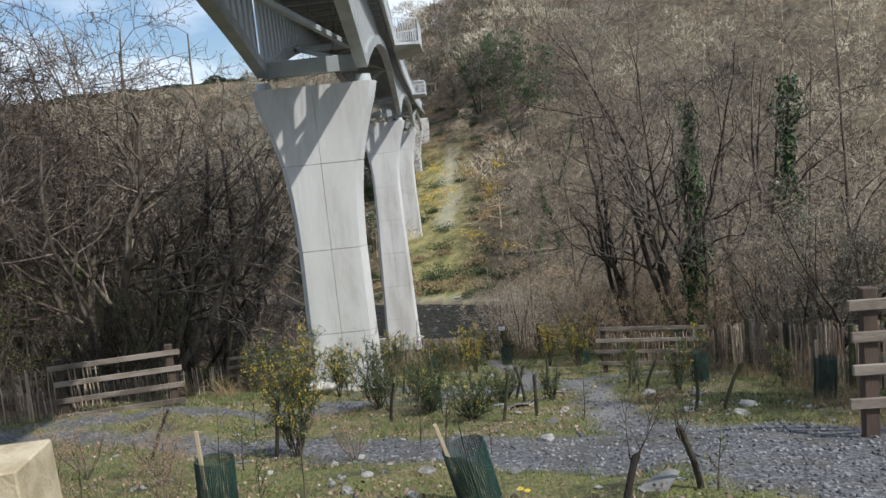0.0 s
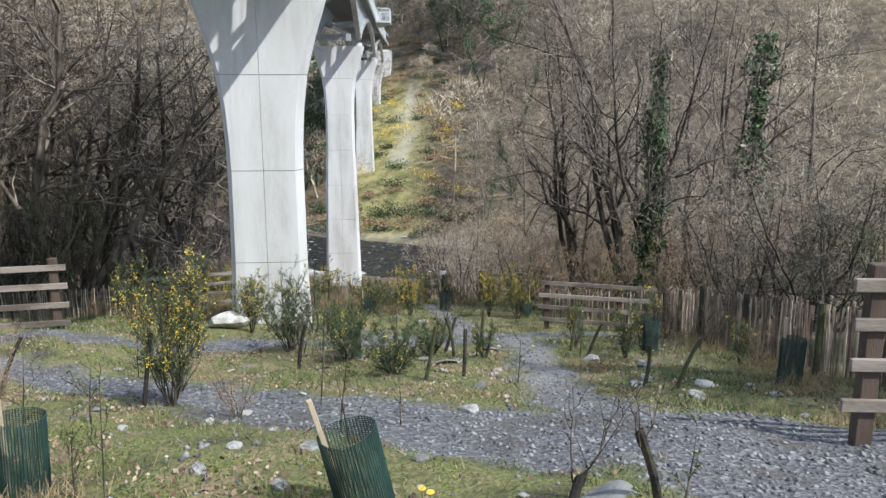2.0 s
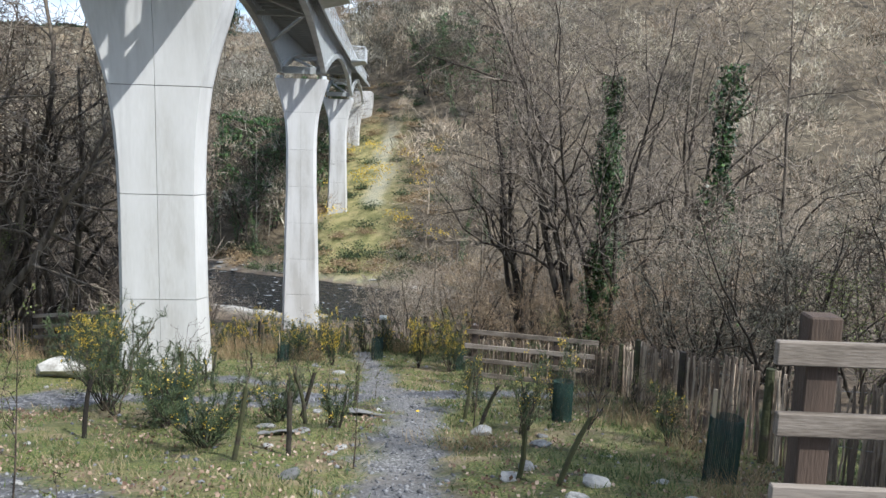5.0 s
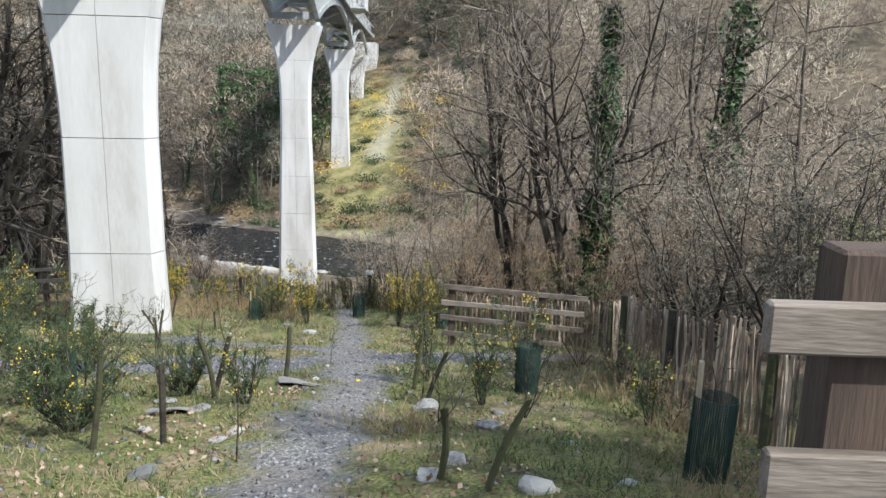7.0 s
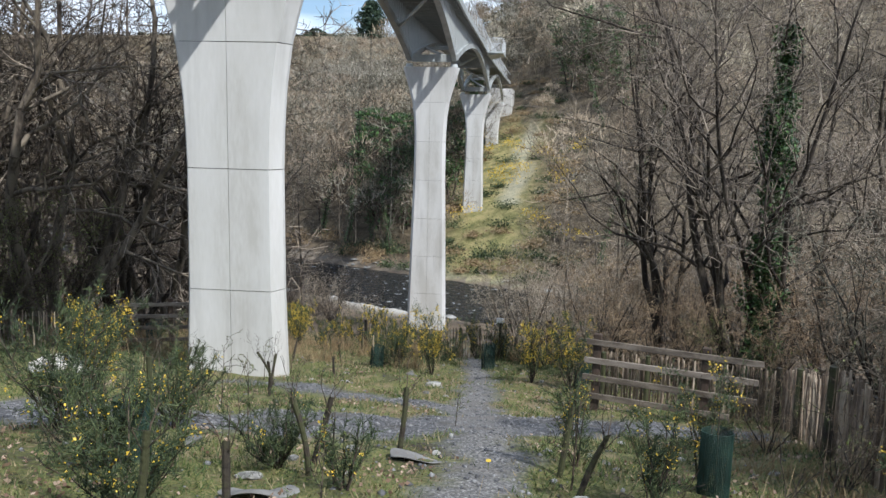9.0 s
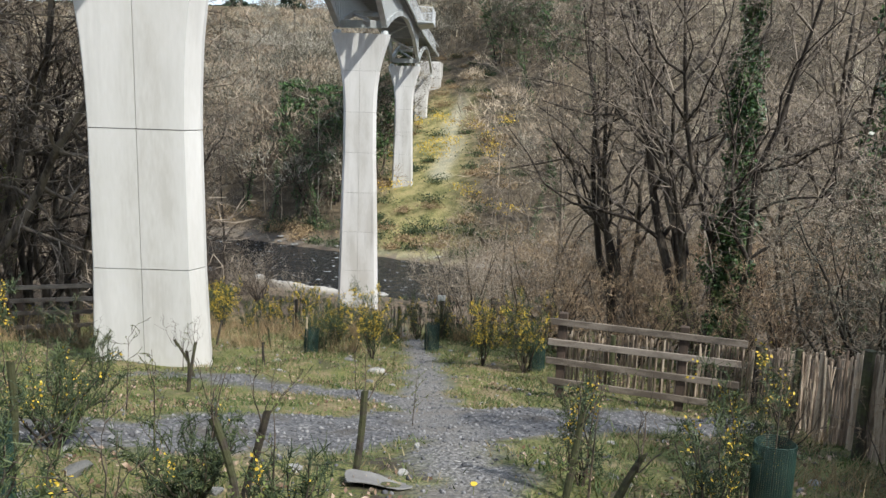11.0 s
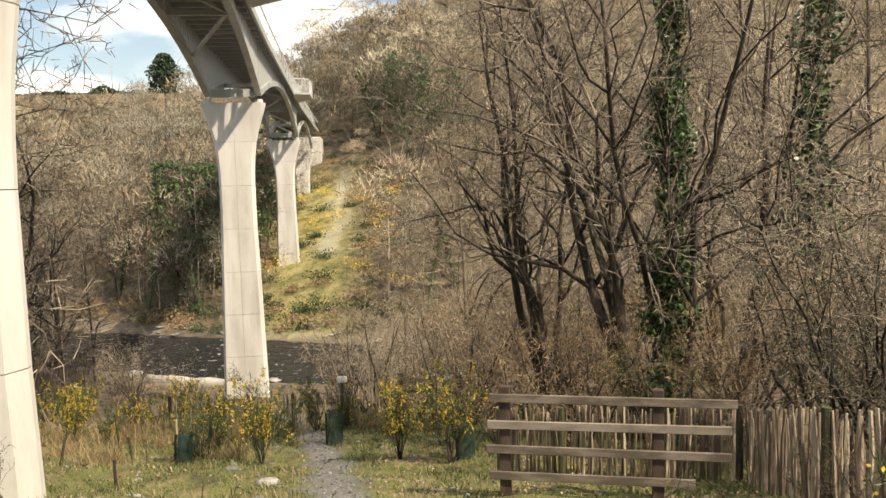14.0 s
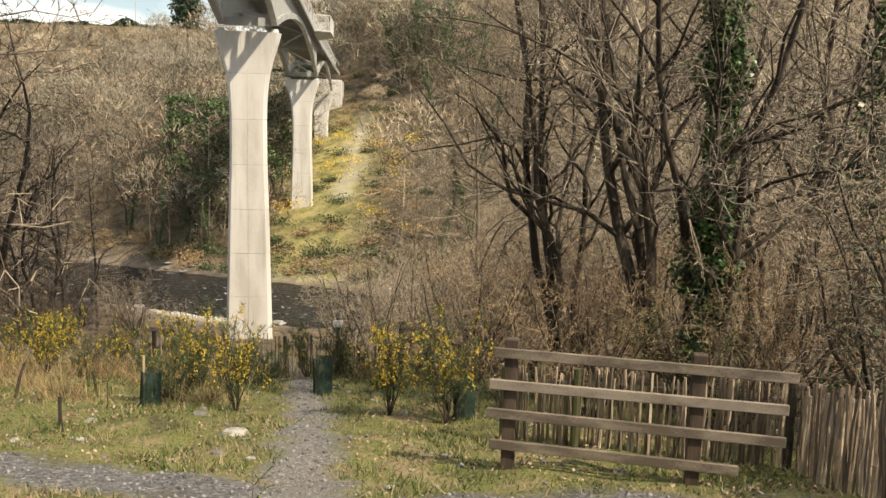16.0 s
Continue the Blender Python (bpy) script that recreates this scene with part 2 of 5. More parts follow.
    trodden = ramp(grain.outputs[0], [(0.0, (0.09, 0.085, 0.08)), (0.5, (0.15, 0.145, 0.14)), (0.88, (0.21, 0.205, 0.195)), (1.0, (0.36, 0.35, 0.34))])
    dust = ramp(fine_noise, [(0.35, (0.11, 0.098, 0.085)), (0.65, (0.22, 0.20, 0.18))])
    trodden = mix(worn, trodden, dust)
    chips = mix(attr("trail"), chips, trodden)
    colour = mix(attr("gravel"), colour, chips)
    colour = mix(attr("pale"), colour, pale)
    l.new(colour, b.inputs["Base Color"])
    bp = n.new("ShaderNodeBump")
    bp.inputs["Strength"].default_value = 0.7
    bp.inputs["Distance"].default_value = 0.03
    add = n.new("ShaderNodeMath")
    add.operation = "ADD"
    l.new(fine_noise, add.inputs[0])
    l.new(vor.outputs["Distance"], add.inputs[1])
    l.new(add.outputs[0], bp.inputs["Height"])
    l.new(bp.outputs["Normal"], b.inputs["Normal"])
    return m


def water_material():
    m = bpy.data.materials.new("river_water")
    m.use_nodes = True
    n, l = m.node_tree.nodes, m.node_tree.links
    b = n["Principled BSDF"]
    b.inputs["Base Color"].default_value = (0.035, 0.036, 0.032, 1)
    b.inputs["Roughness"].default_value = 0.1
    b.inputs["Specular IOR Level"].default_value = 0.07
    b.inputs["IOR"].default_value = 1.25
    co = n.new("ShaderNodeTexCoord")
    t = n.new("ShaderNodeTexNoise")
    t.inputs["Scale"].default_value = 1.6
    t.inputs["Detail"].default_value = 5.0
    l.new(co.outputs["Object"], t.inputs["Vector"])
    bp = n.new("ShaderNodeBump")
    bp.inputs["Strength"].default_value = 0.6
    bp.inputs["Distance"].default_value = 0.25
    l.new(t.outputs["Fac"], bp.inputs["Height"])
    l.new(bp.outputs["Normal"], b.inputs["Normal"])
    r = n.new("ShaderNodeValToRGB")
    r.color_ramp.elements[0].position, r.color_ramp.elements[1].position = 0.64, 0.74
    r.color_ramp.elements[0].color, r.color_ramp.elements[1].color = (0.020, 0.021, 0.022, 1), (0.5, 0.52, 0.52, 1)
    l.new(t.outputs["Fac"], r.inputs["Fac"])
    l.new(r.outputs["Color"], b.inputs["Base Color"])
    return m


GROUND, WATER = ground_material(), water_material()

# ---- the lie of the land ----
NEAR_Y = [-60, 0, 8.5, 12, 16.6, 21.5, 24, 29, 40, 62, 67, 400]
NEAR_Z = [14, 1.8, -0.1, -1.0, -2.0, -3.45, -3.95, -5.0, -7.6, -12.7, -13.3, -13.3]
RISE_D = [0, 3, 12, 40, 52, 115, 200, 320, 2000]
RISE_Z = [0, 1.3, 5.4, 12, 16, 38, 58, 70, 75]
WATER_Z = -13.55


def river_y(x):
    return 79 - 0.45 * (np.clip(x, -90, 60) + 12)


def land(x, y):
    """The height of the ground, for numbers or arrays."""
    x, y = np.asarray(x, float), np.asarray(y, float)
    t = y - river_y(x)
    near = np.interp(y, NEAR_Y, NEAR_Z)
    near = np.minimum(near, -13.3 + np.maximum(0, -8 - t) * 0.6)
    gain = np.interp(x, [-200, -60, -25, -5, 40, 200], [0.60, 0.70, 0.87, 1.0, 1.35, 1.5])
    far = -13.4 + np.interp(t - 8, RISE_D, RISE_Z) * gain
    bed = -13.4 - 0.9 * np.clip(1 - (t / 8) ** 2, 0, 1)
    z = np.where(t < -8, near, np.where(t > 8, far, bed))
    rough = 0.06 * np.sin(x * 1.7 + y * 0.6) * np.sin(y * 1.3 - x * 0.4) + 0.03 * np.sin(x * 4.1 + 1) * np.sin(y * 3.7)
    z = z + 0.42 * np.clip((-3.4 - x) / 1.6, 0, 1) * np.exp(-((y - 15.8) / 2.2) ** 2)
    z = z + 0.24 * np.exp(-(((x + 2.9) / 1.1) ** 2) - ((y - 17.6) / 0.9) ** 2)
    return z + rough * np.clip((y + 5) / 5, 0, 1)


def along(x, y, line):
    """Distance to a line of (x, y, half width), less the half width there."""
    best = np.full(np.shape(x), 99.0)
    for (ax, ay, aw), (bx, by, bw) in zip(line, line[1:]):
        dx, dy = bx - ax, by - ay
        s = np.clip(((x - ax) * dx + (y - ay) * dy) / (dx * dx + dy * dy), 0, 1)
        best = np.minimum(best, np.hypot(x - ax - s * dx, y - ay - s * dy) - aw - s * (bw - aw))
    return best


LOWER_PATH = [(-14, 14.0, 0.25), (-6.1, 13.9, 0.35), (-4.2, 13.0, 0.45), (-1.3, 11.1, 0.66), (1.0, 9.35, 0.9), (2.6, 9.0, 1.1), (4.0, 8.2, 1.2), (8, 6, 1.2)]
BRANCH = [(3.2, 8, 1.0), (4.0, 5, 1.0), (4.8, 1, 1.2), (5, -8, 1.2)]
TRAIL = [(2.5, 9.5, 0.5), (2.4, 12.5, 0.38), (2.55, 14.5, 0.35), (2.55, 16.2, 0.35), (2.0, 20, 0.4), (1.6, 25, 0.32), (1.2, 28.4, 0.3), (0.7, 32, 0.3), (-1, 40, 0.3)]
UPPER_PATH = [(-9, 14.5, 0.2), (-5.2, 14.9, 0.3), (-2.6, 16.0, 0.45), (-1.3, 16.5, 0.75), (1.3, 17.5, 1.1), (3.3, 19.6, 1.5), (5.2, 19.9, 1.1)]
SIDE_PATH = [(-3.0, 22.7, 0.2), (-0.5, 22.0, 0.45), (0.7, 21.3, 0.55), (2.2, 20.3, 0.7)]
HILL_TRACK = [(-2.2, 99, 0.9), (-1.8, 118, 1.1), (-1.6, 131, 0.6)]


def bare(x, y):
    """How far a place is from the gravel: below zero on it."""
    d = np.minimum(along(x, y, LOWER_PATH), along(x, y, TRAIL))
    d = np.minimum(d, np.minimum(along(x, y, UPPER_PATH), along(x, y, BRANCH)))
    d = np.minimum(d, along(x, y, SIDE_PATH))
    return d + 0.16 * np.sin(x * 5.3 + y * 2.1) * np.sin(y * 4.7 - x) + 0.1 * np.sin(x * 11 + 2) * np.sin(y * 13)


def part(name, data, mat, parent=None, label=""):
    """Links a mesh (or a bmesh) as one object."""
    if isinstance(data, bmesh.types.BMesh):
        me = bpy.data.meshes.new(name)
        data.to_mesh(me)
        data.free()
        data = me
    if mat and not data.materials:
        data.materials.append(mat)
    ob = new(name, data)
    ob.parent = parent
    if label:
        ob["label"] = label
    return ob


def thing(name, label, category, at=(0, 0, 0), group="", kind=""):
    ob = new(name)
    ob.location = at
    return tagged(ob, label, category, group, kind)


def mesh_of(name, verts, faces, mat=None, smooth=False):
    """A mesh out of arrays: n x 3 corners and n x 3 or n x 4 faces."""
    verts, faces = np.asarray(verts, np.float32), np.asarray(faces, np.int32)
    me = bpy.data.meshes.new(name)
    k = faces.shape[1]
    me.vertices.add(len(verts))
    me.vertices.foreach_set("co", verts.ravel())
    me.loops.add(faces.size)
    me.loops.foreach_set("vertex_index", faces.ravel())
    me.polygons.add(len(faces))
    me.polygons.foreach_set("loop_start", np.arange(0, faces.size, k, dtype=np.int32))
    if smooth:
        me.polygons.foreach_set("use_smooth", np.ones(len(faces), bool))
    me.update(calc_edges=True)
    me.validate()
    if mat:
        me.materials.append(mat)
    return me


def build_ground():
    xs = np.concatenate([[-900, -500, -300, -200], np.arange(-150, -40, 6), np.arange(-40, -14, 1.5), np.arange(-14, 11, 0.17), np.arange(11, 40, 1.5), np.arange(40, 160, 6), [200, 300, 500, 900]])
    ys = np.concatenate([[-400, -150, -60, -30, -15, -8, -3], np.arange(0, 3, 0.5), np.arange(3, 34, 0.17), np.arange(34, 100, 1.0), np.arange(100, 280, 5), [300, 350, 420, 550, 800, 1300]])
    X, Y = np.meshgrid(xs, ys)
    Z = land(X, Y)
    nx, ny = len(xs), len(ys)
    idx = np.arange(nx * ny).reshape(ny, nx)
    f = np.stack([idx[:-1, :-1], idx[:-1, 1:], idx[1:, 1:], idx[1:, :-1]], -1).reshape(-1, 4)
    me = mesh_of("ground", np.stack([X, Y, Z], -1).reshape(-1, 3), f, GROUND, True)
    x, y = X.ravel(), Y.ravel()
    t = y - river_y(x)
    gravel = np.clip(0.5 - bare(x, y) / 0.25, 0, 1) * (y < 45)
    track = np.clip(0.5 - (along(x, y, HILL_TRACK) + 0.7 * np.sin(y * 0.9 + x)) / 1.6, 0, 1) * 0.4
    wood = np.clip(np.maximum.reduce([(x - 7) / 1.5, (-10.5 - x) / 2 * (y < 70), (y - 36) / 8]), 0, 1)
    strip = np.clip(1.5 - np.abs(x + 4.2) / 4.6, 0, 1) * (t > 8) * np.clip((137 - y + 3 * np.sin(x)) / 8, 0, 1)
    pale = np.exp(-(((x + 10.5) / 4.0) ** 2 + ((t + 6.9) / 2.2) ** 2)) * 1.8 + 0.25 * np.exp(-((t - 8.3) / 0.7) ** 2)
    trail = np.clip(0.5 - along(x, y, TRAIL) / 0.3, 0, 1) * np.clip((y - 10) / 2, 0, 1)
    for name, values in (("trail", trail), ("far_slope", np.clip((t - 9) / 3, 0, 1)), ("gravel", gravel), ("wood", wood), ("hillgrass", strip), ("pale", np.clip(np.maximum(pale, track), 0, 1))):
        me.attributes.new(name, "FLOAT", "POINT").data.foreach_set("value", values.astype(np.float32))
    tagged(part("ground", me, GROUND), "sloping rough meadow with slate gravel paths and leaf litter", "ground", kind="structure")
    wx = np.arange(-150, 121, 10.0)
    wy = river_y(wx)
    v = np.concatenate([np.stack([wx, wy - 9, np.full_like(wx, WATER_Z)], -1), np.stack([wx, wy + 9, np.full_like(wx, WATER_Z)], -1)])
    k = len(wx)
    fw = [(i, i + 1, k + i + 1, k + i) for i in range(k - 1)]
    tagged(part("water", mesh_of("water", v, fw, WATER), WATER), "dark shallow river with white riffles over stones", "river", kind="structure")


build_ground()


# ---- shapes ----
def block(bm, size, m, bevel=0.0):
    """A box of that size at the pose m, its edges bevelled."""
    r = bmesh.ops.create_cube(bm, size=1.0, matrix=m @ Matrix.Diagonal((*size, 1)))
    if bevel:
        es = {e for v in r["verts"] for e in v.link_edges}
        bmesh.ops.bevel(bm, geom=list(es), offset=bevel, segments=1, affect="EDGES")
    return bm


def block_mesh(name, size, bevel=0.006):
    bm = block(bmesh.new(), size, Matrix(), bevel)
    me = bpy.data.meshes.new(name)
    bm.to_mesh(me)
    bm.free()
    return me


def beam(a, b, roll_up=(0, 0, 1)):
    """The pose of a bar whose x axis runs from a to b, at its middle, and its length."""
    a, b = Vector(a), Vector(b)
    x = (b - a).normalized()
    y = Vector(roll_up).cross(x).normalized()
    z = x.cross(y)
    m = Matrix((x, y, z)).transposed().to_4x4()
    m.translation = (a + b) / 2
    return m, (b - a).length


def tubes(p0, p1, r0, r1, sides=3):
    """Tapered bars from arrays of end points and radii."""
    d = p1 - p0
    d /= np.linalg.norm(d, axis=1, keepdims=True) + 1e-9
    ref = np.where(np.abs(d[:, 2:3]) > 0.9, np.array([[1.0, 0, 0]]), np.array([[0, 0, 1.0]]))
    u = np.cross(d, ref)
    u /= np.linalg.norm(u, axis=1, keepdims=True) + 1e-9
    w = np.cross(d, u)
    n = len(p0)
    rings = []
    for p, r in ((p0, r0), (p1, r1)):
        for k in range(sides):
            a = 2 * math.pi * k / sides
            rings.append(p + (u * math.cos(a) + w * math.sin(a)) * r[:, None])
    v = np.stack(rings, 1).reshape(-1, 3)
    base = np.arange(n)[:, None] * sides * 2
    f = np.concatenate([np.stack([base[:, 0] + k, base[:, 0] + (k + 1) % sides, base[:, 0] + sides + (k + 1) % sides, base[:, 0] + sides + k], -1) for k in range(sides)])
    return v, f


def ribbons(p0, p1, r, rng):
    """Flat thin strips, for twigs far off."""
    d = p1 - p0
    d /= np.linalg.norm(d, axis=1, keepdims=True) + 1e-9
    u = np.cross(d, rng.normal(size=d.shape))
    u /= np.linalg.norm(u, axis=1, keepdims=True) + 1e-9
    u *= r[:, None]
    v = np.stack([p0 - u, p0 + u, p1 + u * 0.5, p1 - u * 0.5], 1).reshape(-1, 3)
    return v, np.arange(len(p0) * 4).reshape(-1, 4)


def leaves(points, size, rng, up=0.3):
    """Small bent quads strewn at points."""
    n = len(points)
    a = rng.normal(size=(n, 3))
    a /= np.linalg.norm(a, axis=1, keepdims=True)
    b = np.cross(a, rng.normal(size=(n, 3)))
    b /= np.linalg.norm(b, axis=1, keepdims=True) + 1e-9
    s = size * rng.uniform(0.6, 1.4, (n, 1))
    a, b = a * s, b * s * 0.7
    v = np.stack([points - a, points + b, points + a, points - b], 1).reshape(-1, 3)
    return v, np.arange(n * 4).reshape(-1, 4)


def grow(rng, height, stems=1, tilts=None, lean=0.25, levels=4, spread=0.55, kids=(5, 5, 4, 3), rad=0.16, first=0.25, droop=0.0, shorten=0.55):
    """The bars of a bare tree: start, end, two radii and the level of each."""
    out = []
    todo = []
    for i in range(stems):
        a = 2 * math.pi * i / max(stems, 1) + rng.uniform(-0.5, 0.5)
        tilt = lean * rng.uniform(0.4, 1.2) if stems > 1 else lean * rng.uniform(0, 0.5)
        d = np.array([math.cos(a) * tilt, math.sin(a) * tilt, 1.0])
        if tilts:
            d = np.array([*tilts[i], 1.0])
            a = math.atan2(tilts[i][1], tilts[i][0])
        off = np.array([math.cos(a), math.sin(a), 0]) * rad * (1.2 if stems > 1 else 0)
        todo.insert(0, (off, d / np.linalg.norm(d), height * rng.uniform(0.8, 1.05), rad * rng.uniform(0.7, 1.1), 0))
    while todo:
        p, d, length, r, level = todo.pop()
        steps = (11, 6, 3, 2, 2)[level]
        pts = [p]
        aim = d
        for k in range(steps):
            d = d + rng.normal(size=3) * ((0.24 if aim[2] < 0.995 else 0.05) if level == 0 else 0.26 + 0.04 * level) + np.array([0, 0, 0.06 - droop * level])
            if level == 0:
                d = d + (aim - d) * 0.4
            d /= np.linalg.norm(d)
            q = pts[-1] + d * length / steps
            ra, rb = r * (1 - 0.85 * k / steps), r * (1 - 0.85 * (k + 1) / steps)
            out.append((*pts[-1], *q, ra, rb, level))
            pts.append(q)
            if level < levels and (k + 1) / steps > (first if level == 0 else 0.1):
                number = kids[level] / steps * 1.3
                for _ in range(int(number) + (rng.uniform() < number % 1)):
                    side = np.cross(d, rng.normal(size=3))
                    side /= np.linalg.norm(side) + 1e-9
                    cd = d * (1 - spread) + side * spread * rng.uniform(0.8, 1.3)
                    cd /= np.linalg.norm(cd)
                    cl = length * shorten * rng.uniform(0.6, 1.15) * (1 - 0.45 * k / steps)
                    todo.append((q, cd, cl, max(rb * rng.uniform(0.45, 0.7), 0.003), level + 1))
    return np.array(out)


def twig_mesh(name, bars, thick, fine, mat, rng):
    """Bars below the level fine as three-sided sticks, the rest as flat strips."""
    a, b = bars[bars[:, 8] < fine], bars[bars[:, 8] >= fine]
    v, f = tubes(a[:, 0:3], a[:, 3:6], np.maximum(a[:, 6], thick), np.maximum(a[:, 7], thick * 0.7), 3)
    v2, f2 = ribbons(b[:, 0:3], b[:, 3:6], np.maximum(b[:, 6], thick), rng)
    return mesh_of(name, np.concatenate([v, v2]), np.concatenate([f, f2 + len(v)]), mat)


def tree_meshes(rng, split=1, twig=TWIG, thick=0.006, **kw):
    bars = grow(rng, **kw)
    big, small = bars[bars[:, 8] <= split], bars[bars[:, 8] > split]
    v, f = tubes(big[:, 0:3], big[:, 3:6], np.maximum(big[:, 6], thick), np.maximum(big[:, 7], thick), 6)
    trunk = mesh_of("trunk", v, f, BARK, True)
    return trunk, twig_mesh("crown", small, thick, 3, twig, rng), bars


def plant(meshes, x, y, label, scale=1.0, turn=0.0, name="tree", category="tree", group="", sink=0.15):
    ob = thing(name, label, category, (x, y, float(land(x, y)) - sink), group)
    ob.rotation_euler = (0, 0, turn)
    ob.scale = (scale, scale, scale)
    if name == "tree":
        part("trunk", meshes[0], None, ob)
    else:
        tagged(part("wood", meshes[0], None, ob), kind="stuff")
    part("crown", meshes[1], None, ob)
    return ob


# ---- the bridge ----
def deck_x(y):
    """The middle line of the bridge."""
    return float(np.interp(y, [-60, 23.9, 58.5, 97, 126, 150], [1.0, -3.33, -5.05, -6.4, -7.0, -7.3]))


PIER_Y = [-12.0, 24.0, 58.5, 97.0, 126.0]
SPRING_Z, CROWN_Z, DECK_Z = 5.05, 7.6, 8.42
PIER_HALF = [(0.0, 1.76), (0.35, 1.68), (0.9, 1.5), (1.5, 1.32), (2.15, 1.16), (3.0, 1.05), (3.8, 1.0), (4.6, 0.98), (7.0, 1.0), (8.7, 1.06), (20, 1.34)]


def half_width(depth):
    return float(np.interp(depth, *zip(*PIER_HALF)))


def pier_panel(top, low, side, half_depth=0.42):
    """One half of one lift of a flared pier, from depth top to depth low under the pier's head; its outer edge follows the flare."""
    bm = bmesh.new()
    gap, c, flank = 0.006, 0.17, 0.07
    n = max(1, int((low - top) / 0.22))
    rings = []
    for i in range(n + 1):
        d = top + (low - top) * i / n
        w = half_width(d)
        hd = half_depth + (0.16 * max(0, 1 - d / 2.2) ** 2)
        z = -d
        outline = [(gap, -hd), (w - c, -hd), (w, -flank), (w, flank), (w - c, hd), (gap, hd)]
        rings.append([bm.verts.new((x * side, y, z)) for x, y in outline])
    for a, b in zip(rings, rings[1:]):
        for k in range(6):
            bm.faces.new((a[k], a[(k + 1) % 6], b[(k + 1) % 6], b[k]))
    bm.faces.new(rings[0])
    bm.faces.new(list(reversed(rings[-1])))
    bmesh.ops.recalc_face_normals(bm, faces=bm.faces)
    return bm


def build_pier(y, name="bridge_pier"):
    x = deck_x(y)
    foot = min(float(land(x - 1, y - 0.5)), float(land(x + 1, y + 0.5))) - 0.3
    ob = thing(name, "tall flared pale concrete bridge pier standing on the slope", "bridge pier", (x, y, SPRING_Z - 0.2), "piers of the footbridge")
    ahead = Vector((deck_x(y + 3) - deck_x(y - 3), 6, 0))
    ob.rotation_euler = (0, 0, -math.atan2(ahead.x, ahead.y))
    total = SPRING_Z - 0.2 - foot
    cuts = [0.0, 2.13]
    while cuts[-1] + 2.42 < total:
        cuts.append(cuts[-1] + 2.42)
    cuts.append(total)
    for a, b in zip(cuts, cuts[1:]):
        for side in (-1, 1):
            part("concrete_panel", pier_panel(a + (0.016 if a else 0), b, side), CONCRETE, ob)
    core = bmesh.new()
    rings = []
    for i in range(24):
        d = 0.06 + (total - 0.06) * i / 23
        w = half_width(d) - 0.22
        rings.append([core.verts.new((sx * w, sy * 0.36, -d)) for sx, sy in ((-1, -1), (1, -1), (1, 1), (-1, 1))])
    for a, b in zip(rings, rings[1:]):
        for k in range(4):
            core.faces.new((a[k], a[(k + 1) % 4], b[(k + 1) % 4], b[k]))
    core.faces.new(rings[0])
    bmesh.ops.recalc_face_normals(core, faces=core.faces)
    part("core", core, JOINT, ob)
    for side in (-1, 1):
        bm = bmesh.new()
        bmesh.ops.create_cone(bm, cap_ends=True, segments=16, radius1=0.24, radius2=0.2, depth=0.22, matrix=pose(side * 1.4, 0, 0.11))
        part("bearing", bm, STEEL, ob, "round grey steel bearing")
    return ob


for py in PIER_Y[1:]:
    build_pier(py)


def rib_z(s, length):
    u = abs(1 - 2 * s / length)
    return SPRING_Z + 0.2 + (CROWN_Z - SPRING_Z - 0.2) * (1 - u ** 1.85)


